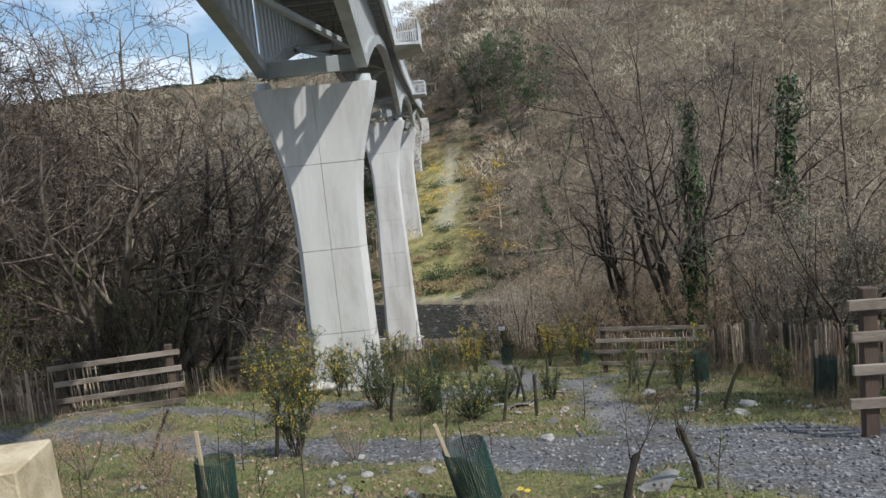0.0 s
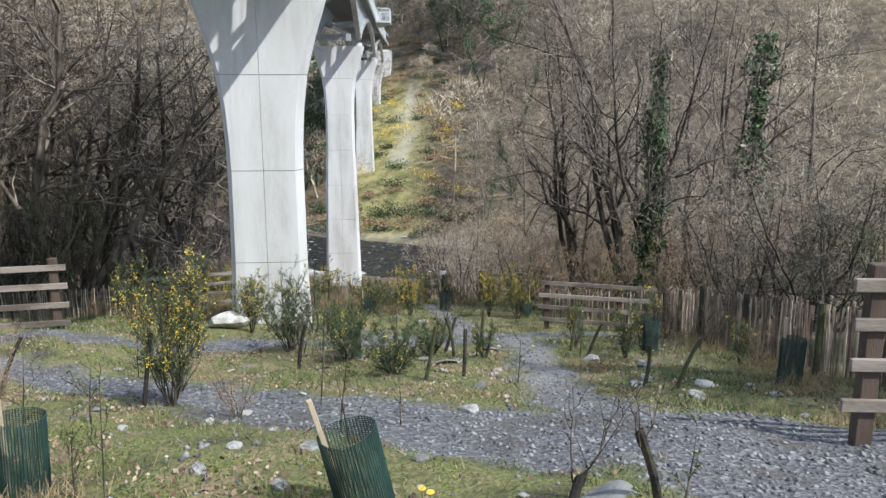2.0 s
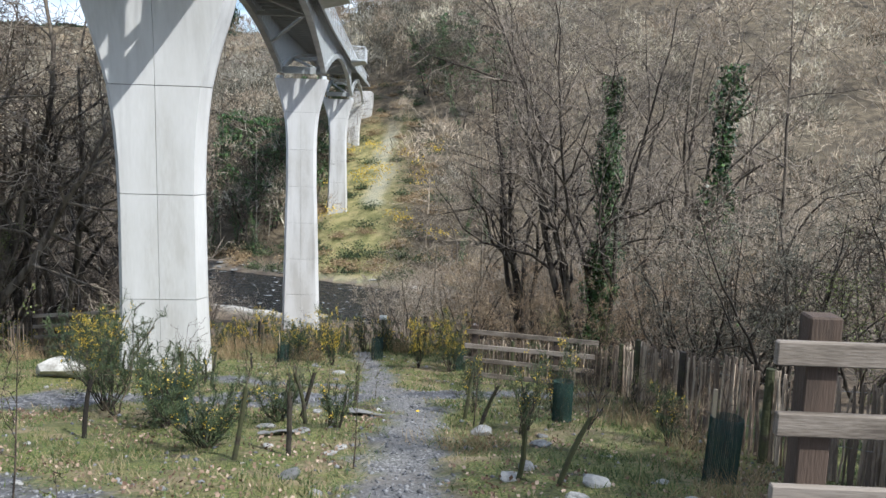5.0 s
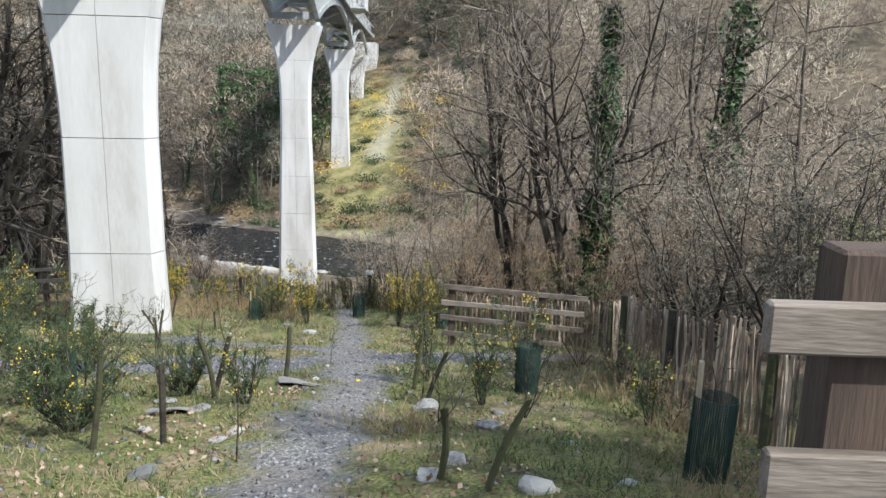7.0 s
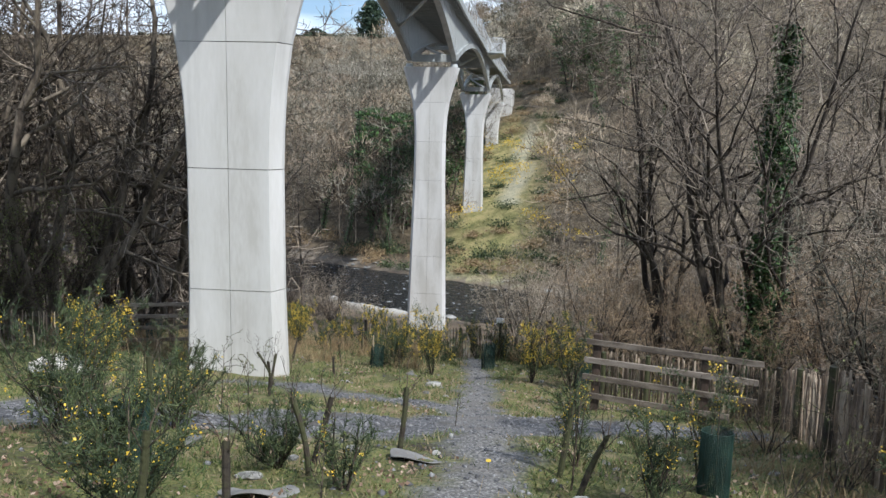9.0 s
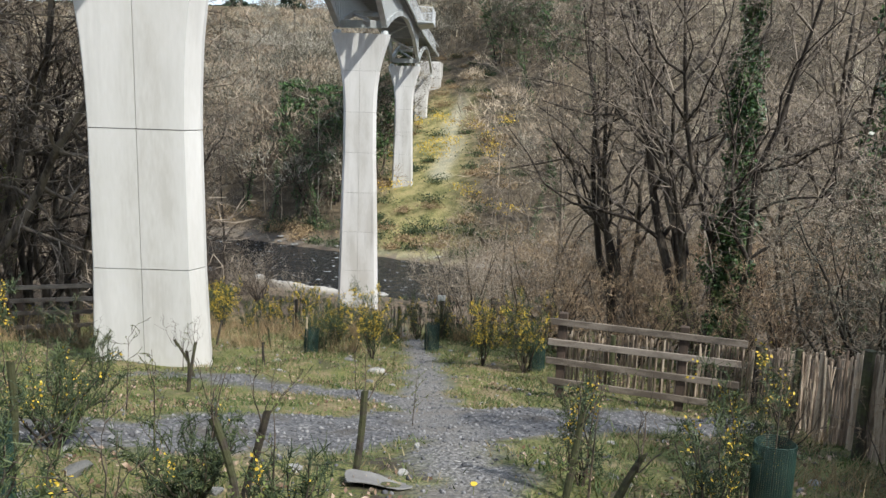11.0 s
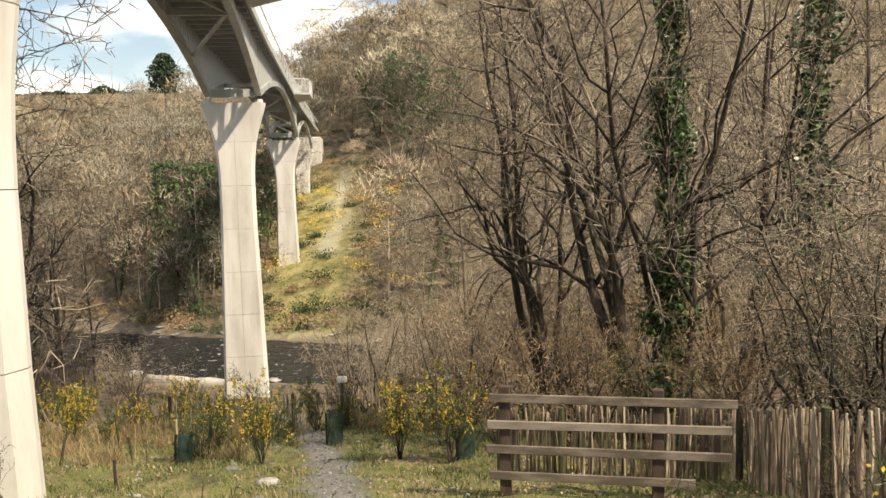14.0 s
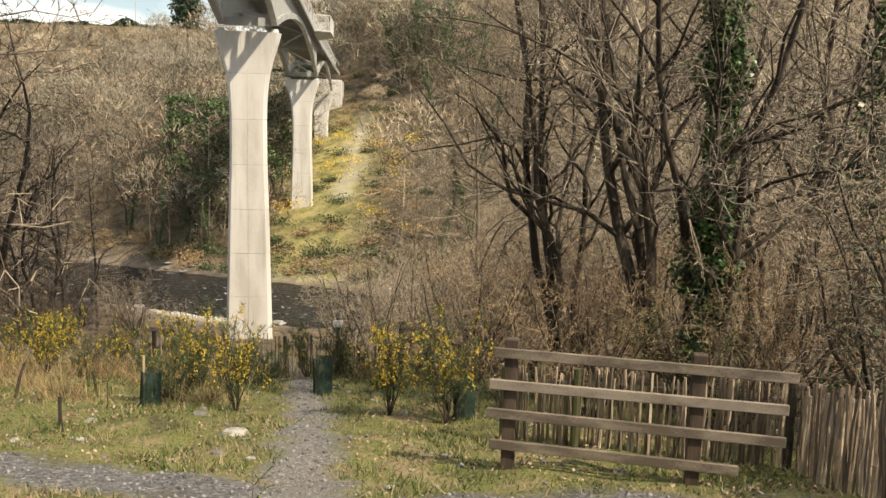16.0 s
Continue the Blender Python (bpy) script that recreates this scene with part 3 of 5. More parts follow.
def build_deck():
    ob = thing("bridge_deck", "grey steel footbridge deck on shallow arched girders with close upright struts", "footbridge", (0, 0, 0))
    strut_mesh = {}
    for span, (y0, y1) in enumerate(zip(PIER_Y, PIER_Y[1:])):
        length = y1 - y0
        steps = int(length / 0.9)
        for side in (-1, 1):
            rib = bmesh.new()
            rows = []
            for i in range(steps + 1):
                s = length * i / steps
                y = y0 + s
                x = deck_x(y) + side * 1.4
                z = rib_z(s, length)
                rows.append([rib.verts.new((x + dx, y, z + dz)) for dx, dz in ((-0.16, 0), (0.16, 0), (0.16, 0.34), (-0.16, 0.34))])
            for a, b in zip(rows, rows[1:]):
                for k in range(4):
                    rib.faces.new((a[k], a[(k + 1) % 4], b[(k + 1) % 4], b[k]))
            rib.faces.new(rows[0])
            rib.faces.new(list(reversed(rows[-1])))
            bmesh.ops.recalc_face_normals(rib, faces=rib.faces)
            part("arch_rib", rib, STEEL, ob)
            if span == 3:
                continue
            s = 0.45 if span else 19.0
            while s < length - 0.3:
                z0, z1 = rib_z(s, length) + 0.3, DECK_Z - 0.22
                if z1 - z0 > 0.15:
                    y = y0 + s
                    key = round((z1 - z0) * 8) / 8
                    if key not in strut_mesh:
                        strut_mesh[key] = block_mesh("strut", (0.09, 0.25, key + 0.14), 0)
                    st = part("strut", strut_mesh[key], STEEL, ob)
                    st.location = (deck_x(y) + side * 1.4, y, (z0 + z1) / 2)
                s += 0.66
        for k in range(int(length / 5.8)):
            s = 5.8 * k
            y = y0 + s
            z = rib_z(s, length) + 0.17
            m, n = beam((deck_x(y) - 1.25, y, z), (deck_x(y) + 1.25, y, z))
            part("cross_beam", block(bmesh.new(), (n, 0.22, 0.44 if k == 0 else 0.2), m, 0.01), STEEL, ob)
            if s + 5.8 < length:
                sgn = 1 if k % 2 else -1
                z2 = rib_z(s + 5.8, length) + 0.2
                m, n = beam((deck_x(y) - 1.2 * sgn, y, z), (deck_x(y + 5.8) + 1.2 * sgn, y + 5.8, z2))
                part("brace", block(bmesh.new(), (n, 0.14, 0.14), m, 0.01), STEEL, ob)
    # slab, edge beams, parapets
    ys = list(np.arange(-12, 140, 4.0))
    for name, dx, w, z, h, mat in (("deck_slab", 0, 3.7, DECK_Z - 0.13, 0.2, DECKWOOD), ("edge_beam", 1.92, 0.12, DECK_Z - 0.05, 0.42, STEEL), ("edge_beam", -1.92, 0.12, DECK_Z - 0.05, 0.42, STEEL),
                                   ("handrail", 1.9, 0.07, DECK_Z + 1.25, 0.06, PARAPET), ("handrail", -1.9, 0.07, DECK_Z + 1.25, 0.06, PARAPET)):
        bm = bmesh.new()
        rows = []
        for y in ys:
            x = deck_x(y) + dx
            rows.append([bm.verts.new((x + a * w / 2, y, z + b * h / 2)) for a, b in ((-1, -1), (1, -1), (1, 1), (-1, 1))])
        for a, b in zip(rows, rows[1:]):
            for k in range(4):
                bm.faces.new((a[k], a[(k + 1) % 4], b[(k + 1) % 4], b[k]))
        bm.faces.new(rows[0])
        bm.faces.new(list(reversed(rows[-1])))
        bmesh.ops.recalc_face_normals(bm, faces=bm.faces)
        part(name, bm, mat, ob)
    # joists under the slab
    joist = block_mesh("joist", (3.5, 0.12, 0.16), 0)
    for y in np.arange(8, 100, 1.24):
        j = part("joist", joist, STEEL, ob)
        j.location = (deck_x(y), y, DECK_Z - 0.3)
    baluster = block_mesh("baluster", (0.04, 0.06, 1.2), 0)
    for side in (-1, 1):
        for y in np.arange(20, 128, 1.8):
            b = part("baluster", baluster, PARAPET, ob)
            b.location = (deck_x(y) + side * 1.9, y, DECK_Z + 0.65)
    # look-out platforms on the sunny side
    for y in (46.5, 87.5):
        x = deck_x(y)
        bm = bmesh.new()
        lo = [bm.verts.new((x + a, y + b, DECK_Z - 0.42)) for a, b in ((1.95, -2.4), (1.95, 2.4))]
        hi = [bm.verts.new((x + a, y + b, DECK_Z - 0.02)) for a, b in ((1.95, -2.7), (3.35, -2.1), (3.35, 2.1), (1.95, 2.7))]
        mid = [bm.verts.new((x + a, y + b, DECK_Z - 0.16)) for a, b in ((1.95, -2.7), (3.35, -2.1), (3.35, 2.1), (1.95, 2.7))]
        bm.faces.new(hi)
        for k in range(4):
            bm.faces.new((hi[k], hi[(k + 1) % 4], mid[(k + 1) % 4], mid[k]))
        bm.faces.new((mid[0], mid[1], lo[0]))
        bm.faces.new((mid[1], mid[2], lo[1], lo[0]))
        bm.faces.new((mid[2], mid[3], lo[1]))
        bmesh.ops.recalc_face_normals(bm, faces=bm.faces)
        plat = part("platform", bm, STEEL, ob, "grey steel look-out platform")
        corners = [(1.95, -2.7), (3.3, -2.1), (3.3, 2.1), (1.95, 2.7)]
        for (ax, ay), (bx, by) in zip(corners, corners[1:]):
            n = max(3, int(math.hypot(bx - ax, by - ay) / 0.13))
            bm = bmesh.new()
            for i in range(n + 1):
                px, pz = x + ax + (bx - ax) * i / n, y + ay + (by - ay) * i / n
                block(bm, (0.03, 0.03, 1.15), pose(px, pz, DECK_Z + 0.6))
            m, n2 = beam((x + ax, y + ay, DECK_Z + 1.2), (x + bx, y + by, DECK_Z + 1.2))
            block(bm, (n2, 0.06, 0.06), m)
            part("railing", bm, PARAPET, plat, "pale railing of close uprights")


build_deck()
bm = bmesh.new()
block(bm, (4.4, 6, 10), pose(deck_x(141), 141.5, 2.6), 0.1)
tagged(part("bridge_abutment", bm, CONCRETE), "pale concrete abutment carrying the bridge on the hillside", "abutment", kind="structure")


# ---- fences ----
RNG = np.random.default_rng(7)


def rail_fence(posts, ends, height=1.12, rails=4, label="", top_z=None, shorter=()):
    """A post-and-rail panel: posts at (x, y), rails level between two ends."""
    (ax, ay), (bx, by) = ends
    base = [float(land(x, y)) for x, y in posts]
    zt = top_z if top_z is not None else sum(base) / len(base) + height
    ob = thing("rail_fence", label or "weathered wooden post-and-rail fence panel with four rails", "fence", (ax, ay, min(base)), "post-and-rail panels")
    rel = Vector((ax, ay, min(base)))
    d = Vector((bx - ax, by - ay, 0)).normalized()
    side = Vector((d.y, -d.x, 0))
    if side.y > 0:
        side = -side
    for (x, y), z in zip(posts, base):
        h = zt + 0.09 - (z - 0.2)
        bm = block(bmesh.new(), (0.13, 0.11, h), pose(0, 0, 0, 0, 0, math.degrees(math.atan2(d.y, d.x))), 0.008)
        p = part("post", bm, POSTWOOD, ob, "reddish brown square post")
        p.location = Vector((x, y, z - 0.2 + h / 2)) - rel
    for k in range(rails):
        cut = shorter[k] if k < len(shorter) else 0.0
        a = Vector((ax, ay, 0)) + side * 0.077 + d * float(RNG.uniform(-0.04, 0.04))
        b = Vector((bx, by, 0)) + side * 0.077 - d * cut
        za, zb = zt - 0.05 - k * 0.305 + float(RNG.uniform(-0.012, 0.012)), zt - 0.05 - k * 0.305 + float(RNG.uniform(-0.012, 0.012))
        a.z, b.z = za, zb
        m, n = beam(a - rel, b - rel)
        bm = bmesh.new()
        block(bm, (n, 0.038, 0.098), m, 0.006)
        part("rail", bm, RAILWOOD, ob, "silvery weathered rail")
    return ob


rail_fence([(3.86, 21.98), (5.54, 21.49)], [(3.69, 22.03), (6.36, 21.26)], top_z=-2.25, shorter=(0.0, 0.06, 0.06, 0.45))
rail_fence([(4.13, 8.56), (5.93, 8.45), (7.73, 8.35)], [(3.95, 8.572), (7.9, 8.33)], top_z=1.19, label="close brown post-and-rail fence beside the gravel path")
rail_fence([(-6.97, 15.2), (-5.12, 15.62)], [(-7.12, 15.17), (-4.92, 15.66)], top_z=-0.31)
rail_fence([(-7.7, 27.1), (-6.6, 27.45), (-5.0, 27.95)], [(-7.85, 27.05), (-4.6, 28.08)], top_z=-3.38)
rail_fence([(3.0, 33.2), (4.5, 32.7)], [(2.9, 33.25), (4.7, 32.6)], height=1.15)

PALES = []
for k in range(7):
    h = 0.92 + 0.016 * k
    b0 = bmesh.new()
    rows = []
    g = np.random.default_rng(40 + k)
    for i in range(4):
        z = h * i / 3
        r = (0.0125 + 0.001 * k) * (1 if i < 3 else 0.8)
        ox, oy = g.normal() * 0.010, g.normal() * 0.010
        rows.append([b0.verts.new((ox + r * math.cos(a) * 1.15, oy + r * math.sin(a) * 0.85, z)) for a in (0.3, 1.9, 3.4, 5.0)])
    for a, b in zip(rows, rows[1:]):
        for j in range(4):
            b0.faces.new((a[j], a[(j + 1) % 4], b[(j + 1) % 4], b[j]))
    b0.faces.new(list(reversed(rows[0])))
    b0.faces.new(rows[-1])
    me = bpy.data.meshes.new("pale")
    b0.to_mesh(me)
    b0.free()
    me.materials.append(PALE)
    PALES.append(me)


def pale_fence(line, step=0.044, label="", post_every=1.9, height=1.0):
    """Cleft chestnut palings wired side by side along a line, with posts."""
    x0, y0 = line[0]
    z0 = float(land(x0, y0))
    ob = thing("paling_fence", label or "rustic grey cleft chestnut paling fence, uneven and leaning", "fence", (x0, y0, z0), "chestnut paling fences")
    run = 0.0
    for (ax, ay), (bx, by) in zip(line, line[1:]):
        n = math.hypot(bx - ax, by - ay)
        s = 0.0
        while s < n:
            x, y = ax + (bx - ax) * s / n, ay + (by - ay) * s / n
            p = part("pale", PALES[int(RNG.integers(7))], PALE, ob)
            sc = height * float(RNG.uniform(0.95, 1.03))
            p.location = (x - x0 + RNG.normal() * 0.012, y - y0 + RNG.normal() * 0.012, float(land(x, y)) - 0.04 - z0)
            p.rotation_euler = (RNG.normal() * 0.024, RNG.normal() * 0.024, RNG.uniform(0, 6.28))
            p.scale = (1, 1, sc)
            s += step * float(RNG.uniform(0.75, 1.3))
        k = max(1, int(n / post_every))
        for i in range(k):
            x, y = ax + (bx - ax) * i / k, ay + (by - ay) * i / k
            bm = bmesh.new()
            bmesh.ops.create_cone(bm, cap_ends=True, segments=8, radius1=0.05, radius2=0.045, depth=1.25, matrix=pose(0, 0, 0.36))
            q = part("fence_post", bm, STAKE, ob, "dark round post")
            off = Vector((by - ay, -(bx - ax), 0)).normalized() * 0.09
            if off.x > 0:
                off = -off
            q.location = (x - x0 + off.x, y - y0 + off.y, float(land(x, y)) - z0)
        for hz in (0.3, 0.8):
            m, length = beam((ax - x0, ay - y0, float(land(ax, ay)) + hz - z0), (bx - x0, by - y0, float(land(bx, by)) + hz - z0))
            part("wire", block(bmesh.new(), (length, 0.006, 0.006), m), JOINT, ob)
    return ob


pale_fence([(4.15, 23.95), (4.9, 23.4), (6.9, 22.35)], 0.036)
pale_fence([(6.95, 22.2), (6.45, 19.5), (6.0, 17.0), (5.98, 15.0), (6.15, 13.0), (6.4, 10.8), (6.9, 8.6)])
pale_fence([(-18, 18.0), (-14.5, 20.5), (-11.3, 22.7)], 0.085)
pale_fence([(-12.2, 23.2), (-10.6, 24.6), (-9.6, 26.2), (-7.9, 27.05)], 0.085)
pale_fence([(-13.5, 16.2), (-10.4, 15.5), (-7.1, 15.3), (-6.4, 15.5)], 0.07)
pale_fence([(-3.0, 33.8), (0.2, 33.4), (2.7, 33.3)], 0.085)


# ---- planted things ----
def tree_guard(x, y, h=0.6, r=0.15, tilt=(0, 0), sapling=True, stake=True):
    z = float(land(x, y)) - 0.03
    ob = thing("tree_guard", "dark green plastic mesh tree guard tied to a wooden stake", "tree guard", (x, y, z), "green tree guards")
    ob.rotation_euler = (radians(tilt[0]), radians(tilt[1]), float(RNG.uniform(0, 0.5)))
    n, rows = 54, int(h / 0.013)
    p0, p1 = [], []

    def ring(a, zz):
        w = r * (1 + 0.05 * math.sin(3 * a + x))
        return (w * math.cos(a), w * math.sin(a) * 0.92, zz)
    for i in range(n):
        a = 2 * math.pi * i / n
        p0.append(ring(a, 0)), p1.append(ring(a, h))
    for j in range(rows + 1):
        for i in range(0, n, 3):
            a, b = 2 * math.pi * i / n, 2 * math.pi * (i + 3) / n
            p0.append(ring(a, h * j / rows)), p1.append(ring(b, h * j / rows))
    p0, p1 = np.array(p0), np.array(p1)
    rad = np.full(len(p0), 0.0035)
    v, f = tubes(p0, p1, rad, rad, 3)
    part("mesh_tube", mesh_of("mesh_tube", v, f, MESHGREEN), None, ob)
    if stake:
        bm = block(bmesh.new(), (0.03, 0.03, h + 0.28), pose(-r * 0.75, 0.03, (h + 0.2) / 2, 0, -3), 0.004)
        part("stake", bm, FRESHWOOD, ob, "pale sawn stake")
    if sapling:
        g = np.random.default_rng(int(abs(x * 100 + y * 10)))
        bars = grow(g, height=h * 2.1, levels=2, kids=(6, 3, 2), rad=0.009, first=0.3, spread=0.5, shorten=0.4)
        v, f = tubes(bars[:, 0:3], bars[:, 3:6], np.maximum(bars[:, 6], 0.002), np.maximum(bars[:, 7], 0.0015), 3)
        part("sapling", mesh_of("sapling", v, f, TWIGDARK), None, ob, "thin bare sapling")
    return ob


tree_guard(-1.65, 7.7, 0.55, 0.16, (0, 2))
tree_guard(0.56, 7.15, 0.58, 0.16, (4, -13))
tree_guard(5.2, 11.95, 0.62, 0.14, (0, 3))
tree_guard(4.4, 14.95, 0.55, 0.12, (0, 0), True, False)
tree_guard(1.48, 28.6, 0.72, 0.17, (0, 0), False)
tree_guard(-1.12, 30.0, 0.66, 0.16, (0, 6))
tree_guard(3.75, 25.3, 0.6, 0.15)
tree_guard(-0.25, 14.54, 0.55, 0.14, (0, 0), False, False)
tree_guard(-7.6, 28.4, 0.7, 0.2, (0, 0), False, False)
tree_guard(-1.0, 26.6, 0.6, 0.15, (0, 4), False)
tree_guard(-3.6, 37.0, 0.6, 0.15, (0, 0), False)


def stake(x, y, h=0.65, tilt=(0, 0), r=0.024, twigs=True):
    z = float(land(x, y)) - 0.08
    ob = thing("stake", "dark mossy cut stake leaning in the grass with thin shoots", "stake", (x, y, z), "cut stakes")
    ob.rotation_euler = (radians(tilt[0]), radians(tilt[1]), 0)
    g = np.random.default_rng(int(abs(x * 97 + y * 13) * 10))
    bend = g.normal(size=2) * 0.08
    pts = [np.array([bend[0] * (k / 4) ** 2, bend[1] * (k / 4) ** 2, (h + 0.08) * k / 4]) for k in range(5)]
    rr = [r * (1.1 - 0.15 * k / 4) * g.uniform(0.92, 1.08) for k in range(5)]
    bm = bmesh.new()
    rings = [[bm.verts.new((p[0] + q * math.cos(a * math.pi / 4), p[1] + q * math.sin(a * math.pi / 4), p[2] + (0.02 * math.cos(a) if i == 4 else 0))) for a in range(8)] for i, (p, q) in enumerate(zip(pts, rr))]
    for a, b in zip(rings, rings[1:]):
        for k in range(8):
            bm.faces.new((a[k], a[(k + 1) % 8], b[(k + 1) % 8], b[k]))
    bm.faces.new(rings[-1])
    part("stem", bm, STAKE, ob)
    if twigs:
        bars = grow(g, height=0.5, stems=3, lean=0.5, levels=1, kids=(4, 2), rad=0.006, spread=0.4)
        bars[:, 0:3] += pts[-1] * [1, 1, 0.85]
        bars[:, 3:6] += pts[-1] * [1, 1, 0.85]
        v, f = tubes(bars[:, 0:3], bars[:, 3:6], np.maximum(bars[:, 6], 0.002), np.maximum(bars[:, 7], 0.0015), 3)
        part("shoot", mesh_of("shoot", v, f, TWIGDARK), None, ob, "thin brown shoots")


for x, y, h, tx, ty in ((1.36, 6.1, 0.52, 0, 14), (2.14, 6.95, 0.5, 0, -6), (-3.85, 11.4, 0.7, 0, 16), (-1.93, 10.5, 0.75, 0, 8), (3.2, 15.3, 0.62, 0, 8), (3.32, 14.65, 0.62, 0, 12),
                        (1.74, 15.6, 0.62, 0, 10), (1.35, 12.7, 0.62, 0, 3), (3.68, 11.45, 0.62, 0, 12), (-2.68, 14.8, 0.65, 0, 10), (-0.89, 13.5, 0.65, 0, 2), (1.28, 14.4, 0.6, 0, 3),
                        (0.85, 12.6, 0.72, 0, 12), (-4.0, 24.5 - 1.4, 0.5, 0, -8), (-2.0, 22.5, 0.65, 0, -12), (-1.3, 24.1, 0.4, 0, -8), (-0.35, 14.9, 0.8, 0, 12), (1.14, 14.9, 0.62, 0, 16),
                        (-1.83, 21.7, 0.55, 0, 15), (-2.13, 27.6, 0.5, 0, -10), (-2.17, 30.0, 0.5, 0, -12), (-1.44, 20.7, 0.7, 0, 8), (-3.2, 27.0, 0.5, 0, 6), (-2.8, 29.0, 0.5, 0, -5), (3.4, 10.9 + 0.9, 0.5, 0, 18)):
    stake(x, y, h, (tx, ty))


def gorse(x, y, h, w, flowers=160, seed=0, name="gorse_bush", label="spiky green gorse bush with bright yellow flowers", stems=11, legs=0.12, wand=False):
    g = np.random.default_rng(seed + 500)
    stems = 5 if w < 0.3 else stems
    ob = thing(name, label, "bush", (x, y, float(land(x, y)) - 0.04), "gorse and broom bushes")
    bars = grow(g, height=h, stems=stems, lean=w / h * 0.9, levels=3, kids=(8, 5, 3) if y < 20 else (6, 3, 2), rad=0.012, first=legs, spread=0.24 if wand else 0.42, shorten=0.34 if wand else 0.42)
    low = bars[:, 8] < 1
    v, f = tubes(bars[low, 0:3], bars[low, 3:6], np.maximum(bars[low, 6], 0.005), np.maximum(bars[low, 7], 0.004), 3)
    part("wood", mesh_of("wood", v, f, TWIGDARK), None, ob, "thin brown stems")
    tips = bars[~low]
    pick = tips[g.integers(len(tips), size=int(4200 * w * h) + (500 if w > 0.3 else 150))]
    pts = pick[:, 0:3] + (pick[:, 3:6] - pick[:, 0:3]) * g.uniform(0, 1, (len(pick), 1))
    dirs = g.normal(size=pts.shape) * 0.032 + np.array([0, 0, 0.02])
    spikes = np.concatenate([pts, pts + dirs, np.full((len(pts), 2), 0.003), np.full((len(pts), 1), 3.0)], 1)
    tagged(part("foliage", twig_mesh("foliage", np.concatenate([tips, spikes]), 0.0028, 2, GORSE, g), None, ob, "dull green spiny shoots"), kind="stuff")
    if flowers:
        hi = tips[tips[:, 5] > h * 0.35]
        flowers = int(flowers * (0.62 if y < 22 else 0.42))
        pick = hi[g.integers(len(hi), size=flowers)]
        pts = np.repeat(pick[:, 3:6], 9, 0) + g.normal(size=(flowers * 9, 3)) * (0.02, 0.02, 0.045)
        v, f = leaves(pts, 0.006 + 0.0003 * y, g)
        tagged(part("blossom", mesh_of("blossom", v, f, YELLOW), None, ob, "bright yellow flowers"), kind="stuff")
    return ob


for i in range(22):
    x, y = -9.5 + 11.5 * RNG.uniform(), 26.5 + 8 * RNG.uniform()
    if bare(x, y) > 0.35:
        gorse(float(x), float(y), float(RNG.uniform(0.45, 1.0)), float(RNG.uniform(0.35, 0.8)), int(RNG.integers(0, 90)), 60 + i, stems=8, legs=0.05)

for i, (x, y, h, w, n) in enumerate(((0.4, 26.2, 1.5, 0.5, 420), (2.7, 25.5, 1.3, 0.3, 330),
                                     (3.5, 25.1, 1.55, 0.65, 380), (3.9, 27.2, 1.0, 0.4, 200), (-3.1, 36, 1.3, 0.7, 300), (-6.9, 37.5, 1.5, 0.9, 400), (-5.6, 34.5, 1.4, 0.8, 400), (-4.4, 31, 1.2, 0.6, 300),
                                     (-6.3, 29.8, 1.4, 0.8, 380), (-3.4, 33, 1.1, 0.6, 220), (-0.9, 29.3, 1.1, 0.4, 160), (0.9, 31.5, 1.2, 0.5, 60), (-8.0, 32.5, 1.2, 0.8, 130), (-1.7, 32.0, 1.1, 0.6, 90),
                                     (1.5, 31.2, 1.1, 0.4, 50), (4.4, 15.4, 0.9, 0.25, 50), (5.3, 13.6, 0.7, 0.2, 20), (-7.5, 36.0, 1.2, 0.8, 160), (-9.2, 35.0, 1.3, 0.8, 150), (3.35, 15.6, 0.75, 0.2, 30), (-2.4, 17.4, 1.1, 0.6, 320))):
    gorse(x, y, h, w, n, i)
for i, (x, y, h, w, n) in enumerate(((-1.72, 10.75, 1.45, 0.62, 420), (0.42, 13.3, 0.85, 0.75, 34), (-1.3, 15.2, 1.3, 0.6, 36), (-0.3, 14.3, 0.85, 0.5, 24), (0.95, 14.6, 0.6, 0.5, 12), (-0.6, 15.9, 0.8, 0.6, 40), (3.9, 14.5, 0.75, 0.3, 30), (1.7, 13.9, 0.5, 0.3, 14))):
    gorse(x, y, h, w, n, 140 + i, "broom_bush", "dark green broom bush of long upright wands with sparse yellow flowers", 15 if w > 0.45 else 8, 0.1, True)


def young_pine(x, y, h, seed):
    g = np.random.default_rng(seed)
    ob = thing("young_pine", "young blue-green pine with upright bristly shoots", "tree", (x, y, float(land(x, y)) - 0.03))
    bars = grow(g, height=h, stems=3, lean=0.45, levels=1, kids=(6, 2), rad=0.016, first=0.1, spread=0.5, shorten=0.4)
    v, f = tubes(bars[:, 0:3], bars[:, 3:6], np.maximum(bars[:, 6], 0.006), np.maximum(bars[:, 7], 0.005), 4)
    part("stem", mesh_of("stem", v, f, TWIGDARK), None, ob)
    pick = bars[g.integers(len(bars), size=1500)]
    pts = pick[:, 0:3] + (pick[:, 3:6] - pick[:, 0:3]) * g.uniform(0, 1, (1500, 1))
    v, f = ribbons(pts, pts + g.normal(size=pts.shape) * 0.032 + (pick[:, 3:6] - pick[:, 0:3]) * 0.25, np.full(1500, 0.0028), g)
    part("needles", mesh_of("needles", v, f, GORSE), None, ob, "grey-green needles")


young_pine(-1.9, 18.3, 1.05, 1)
young_pine(-1.05, 14.85, 1.25, 2)
young_pine(-2.9, 21.2, 0.8, 3)


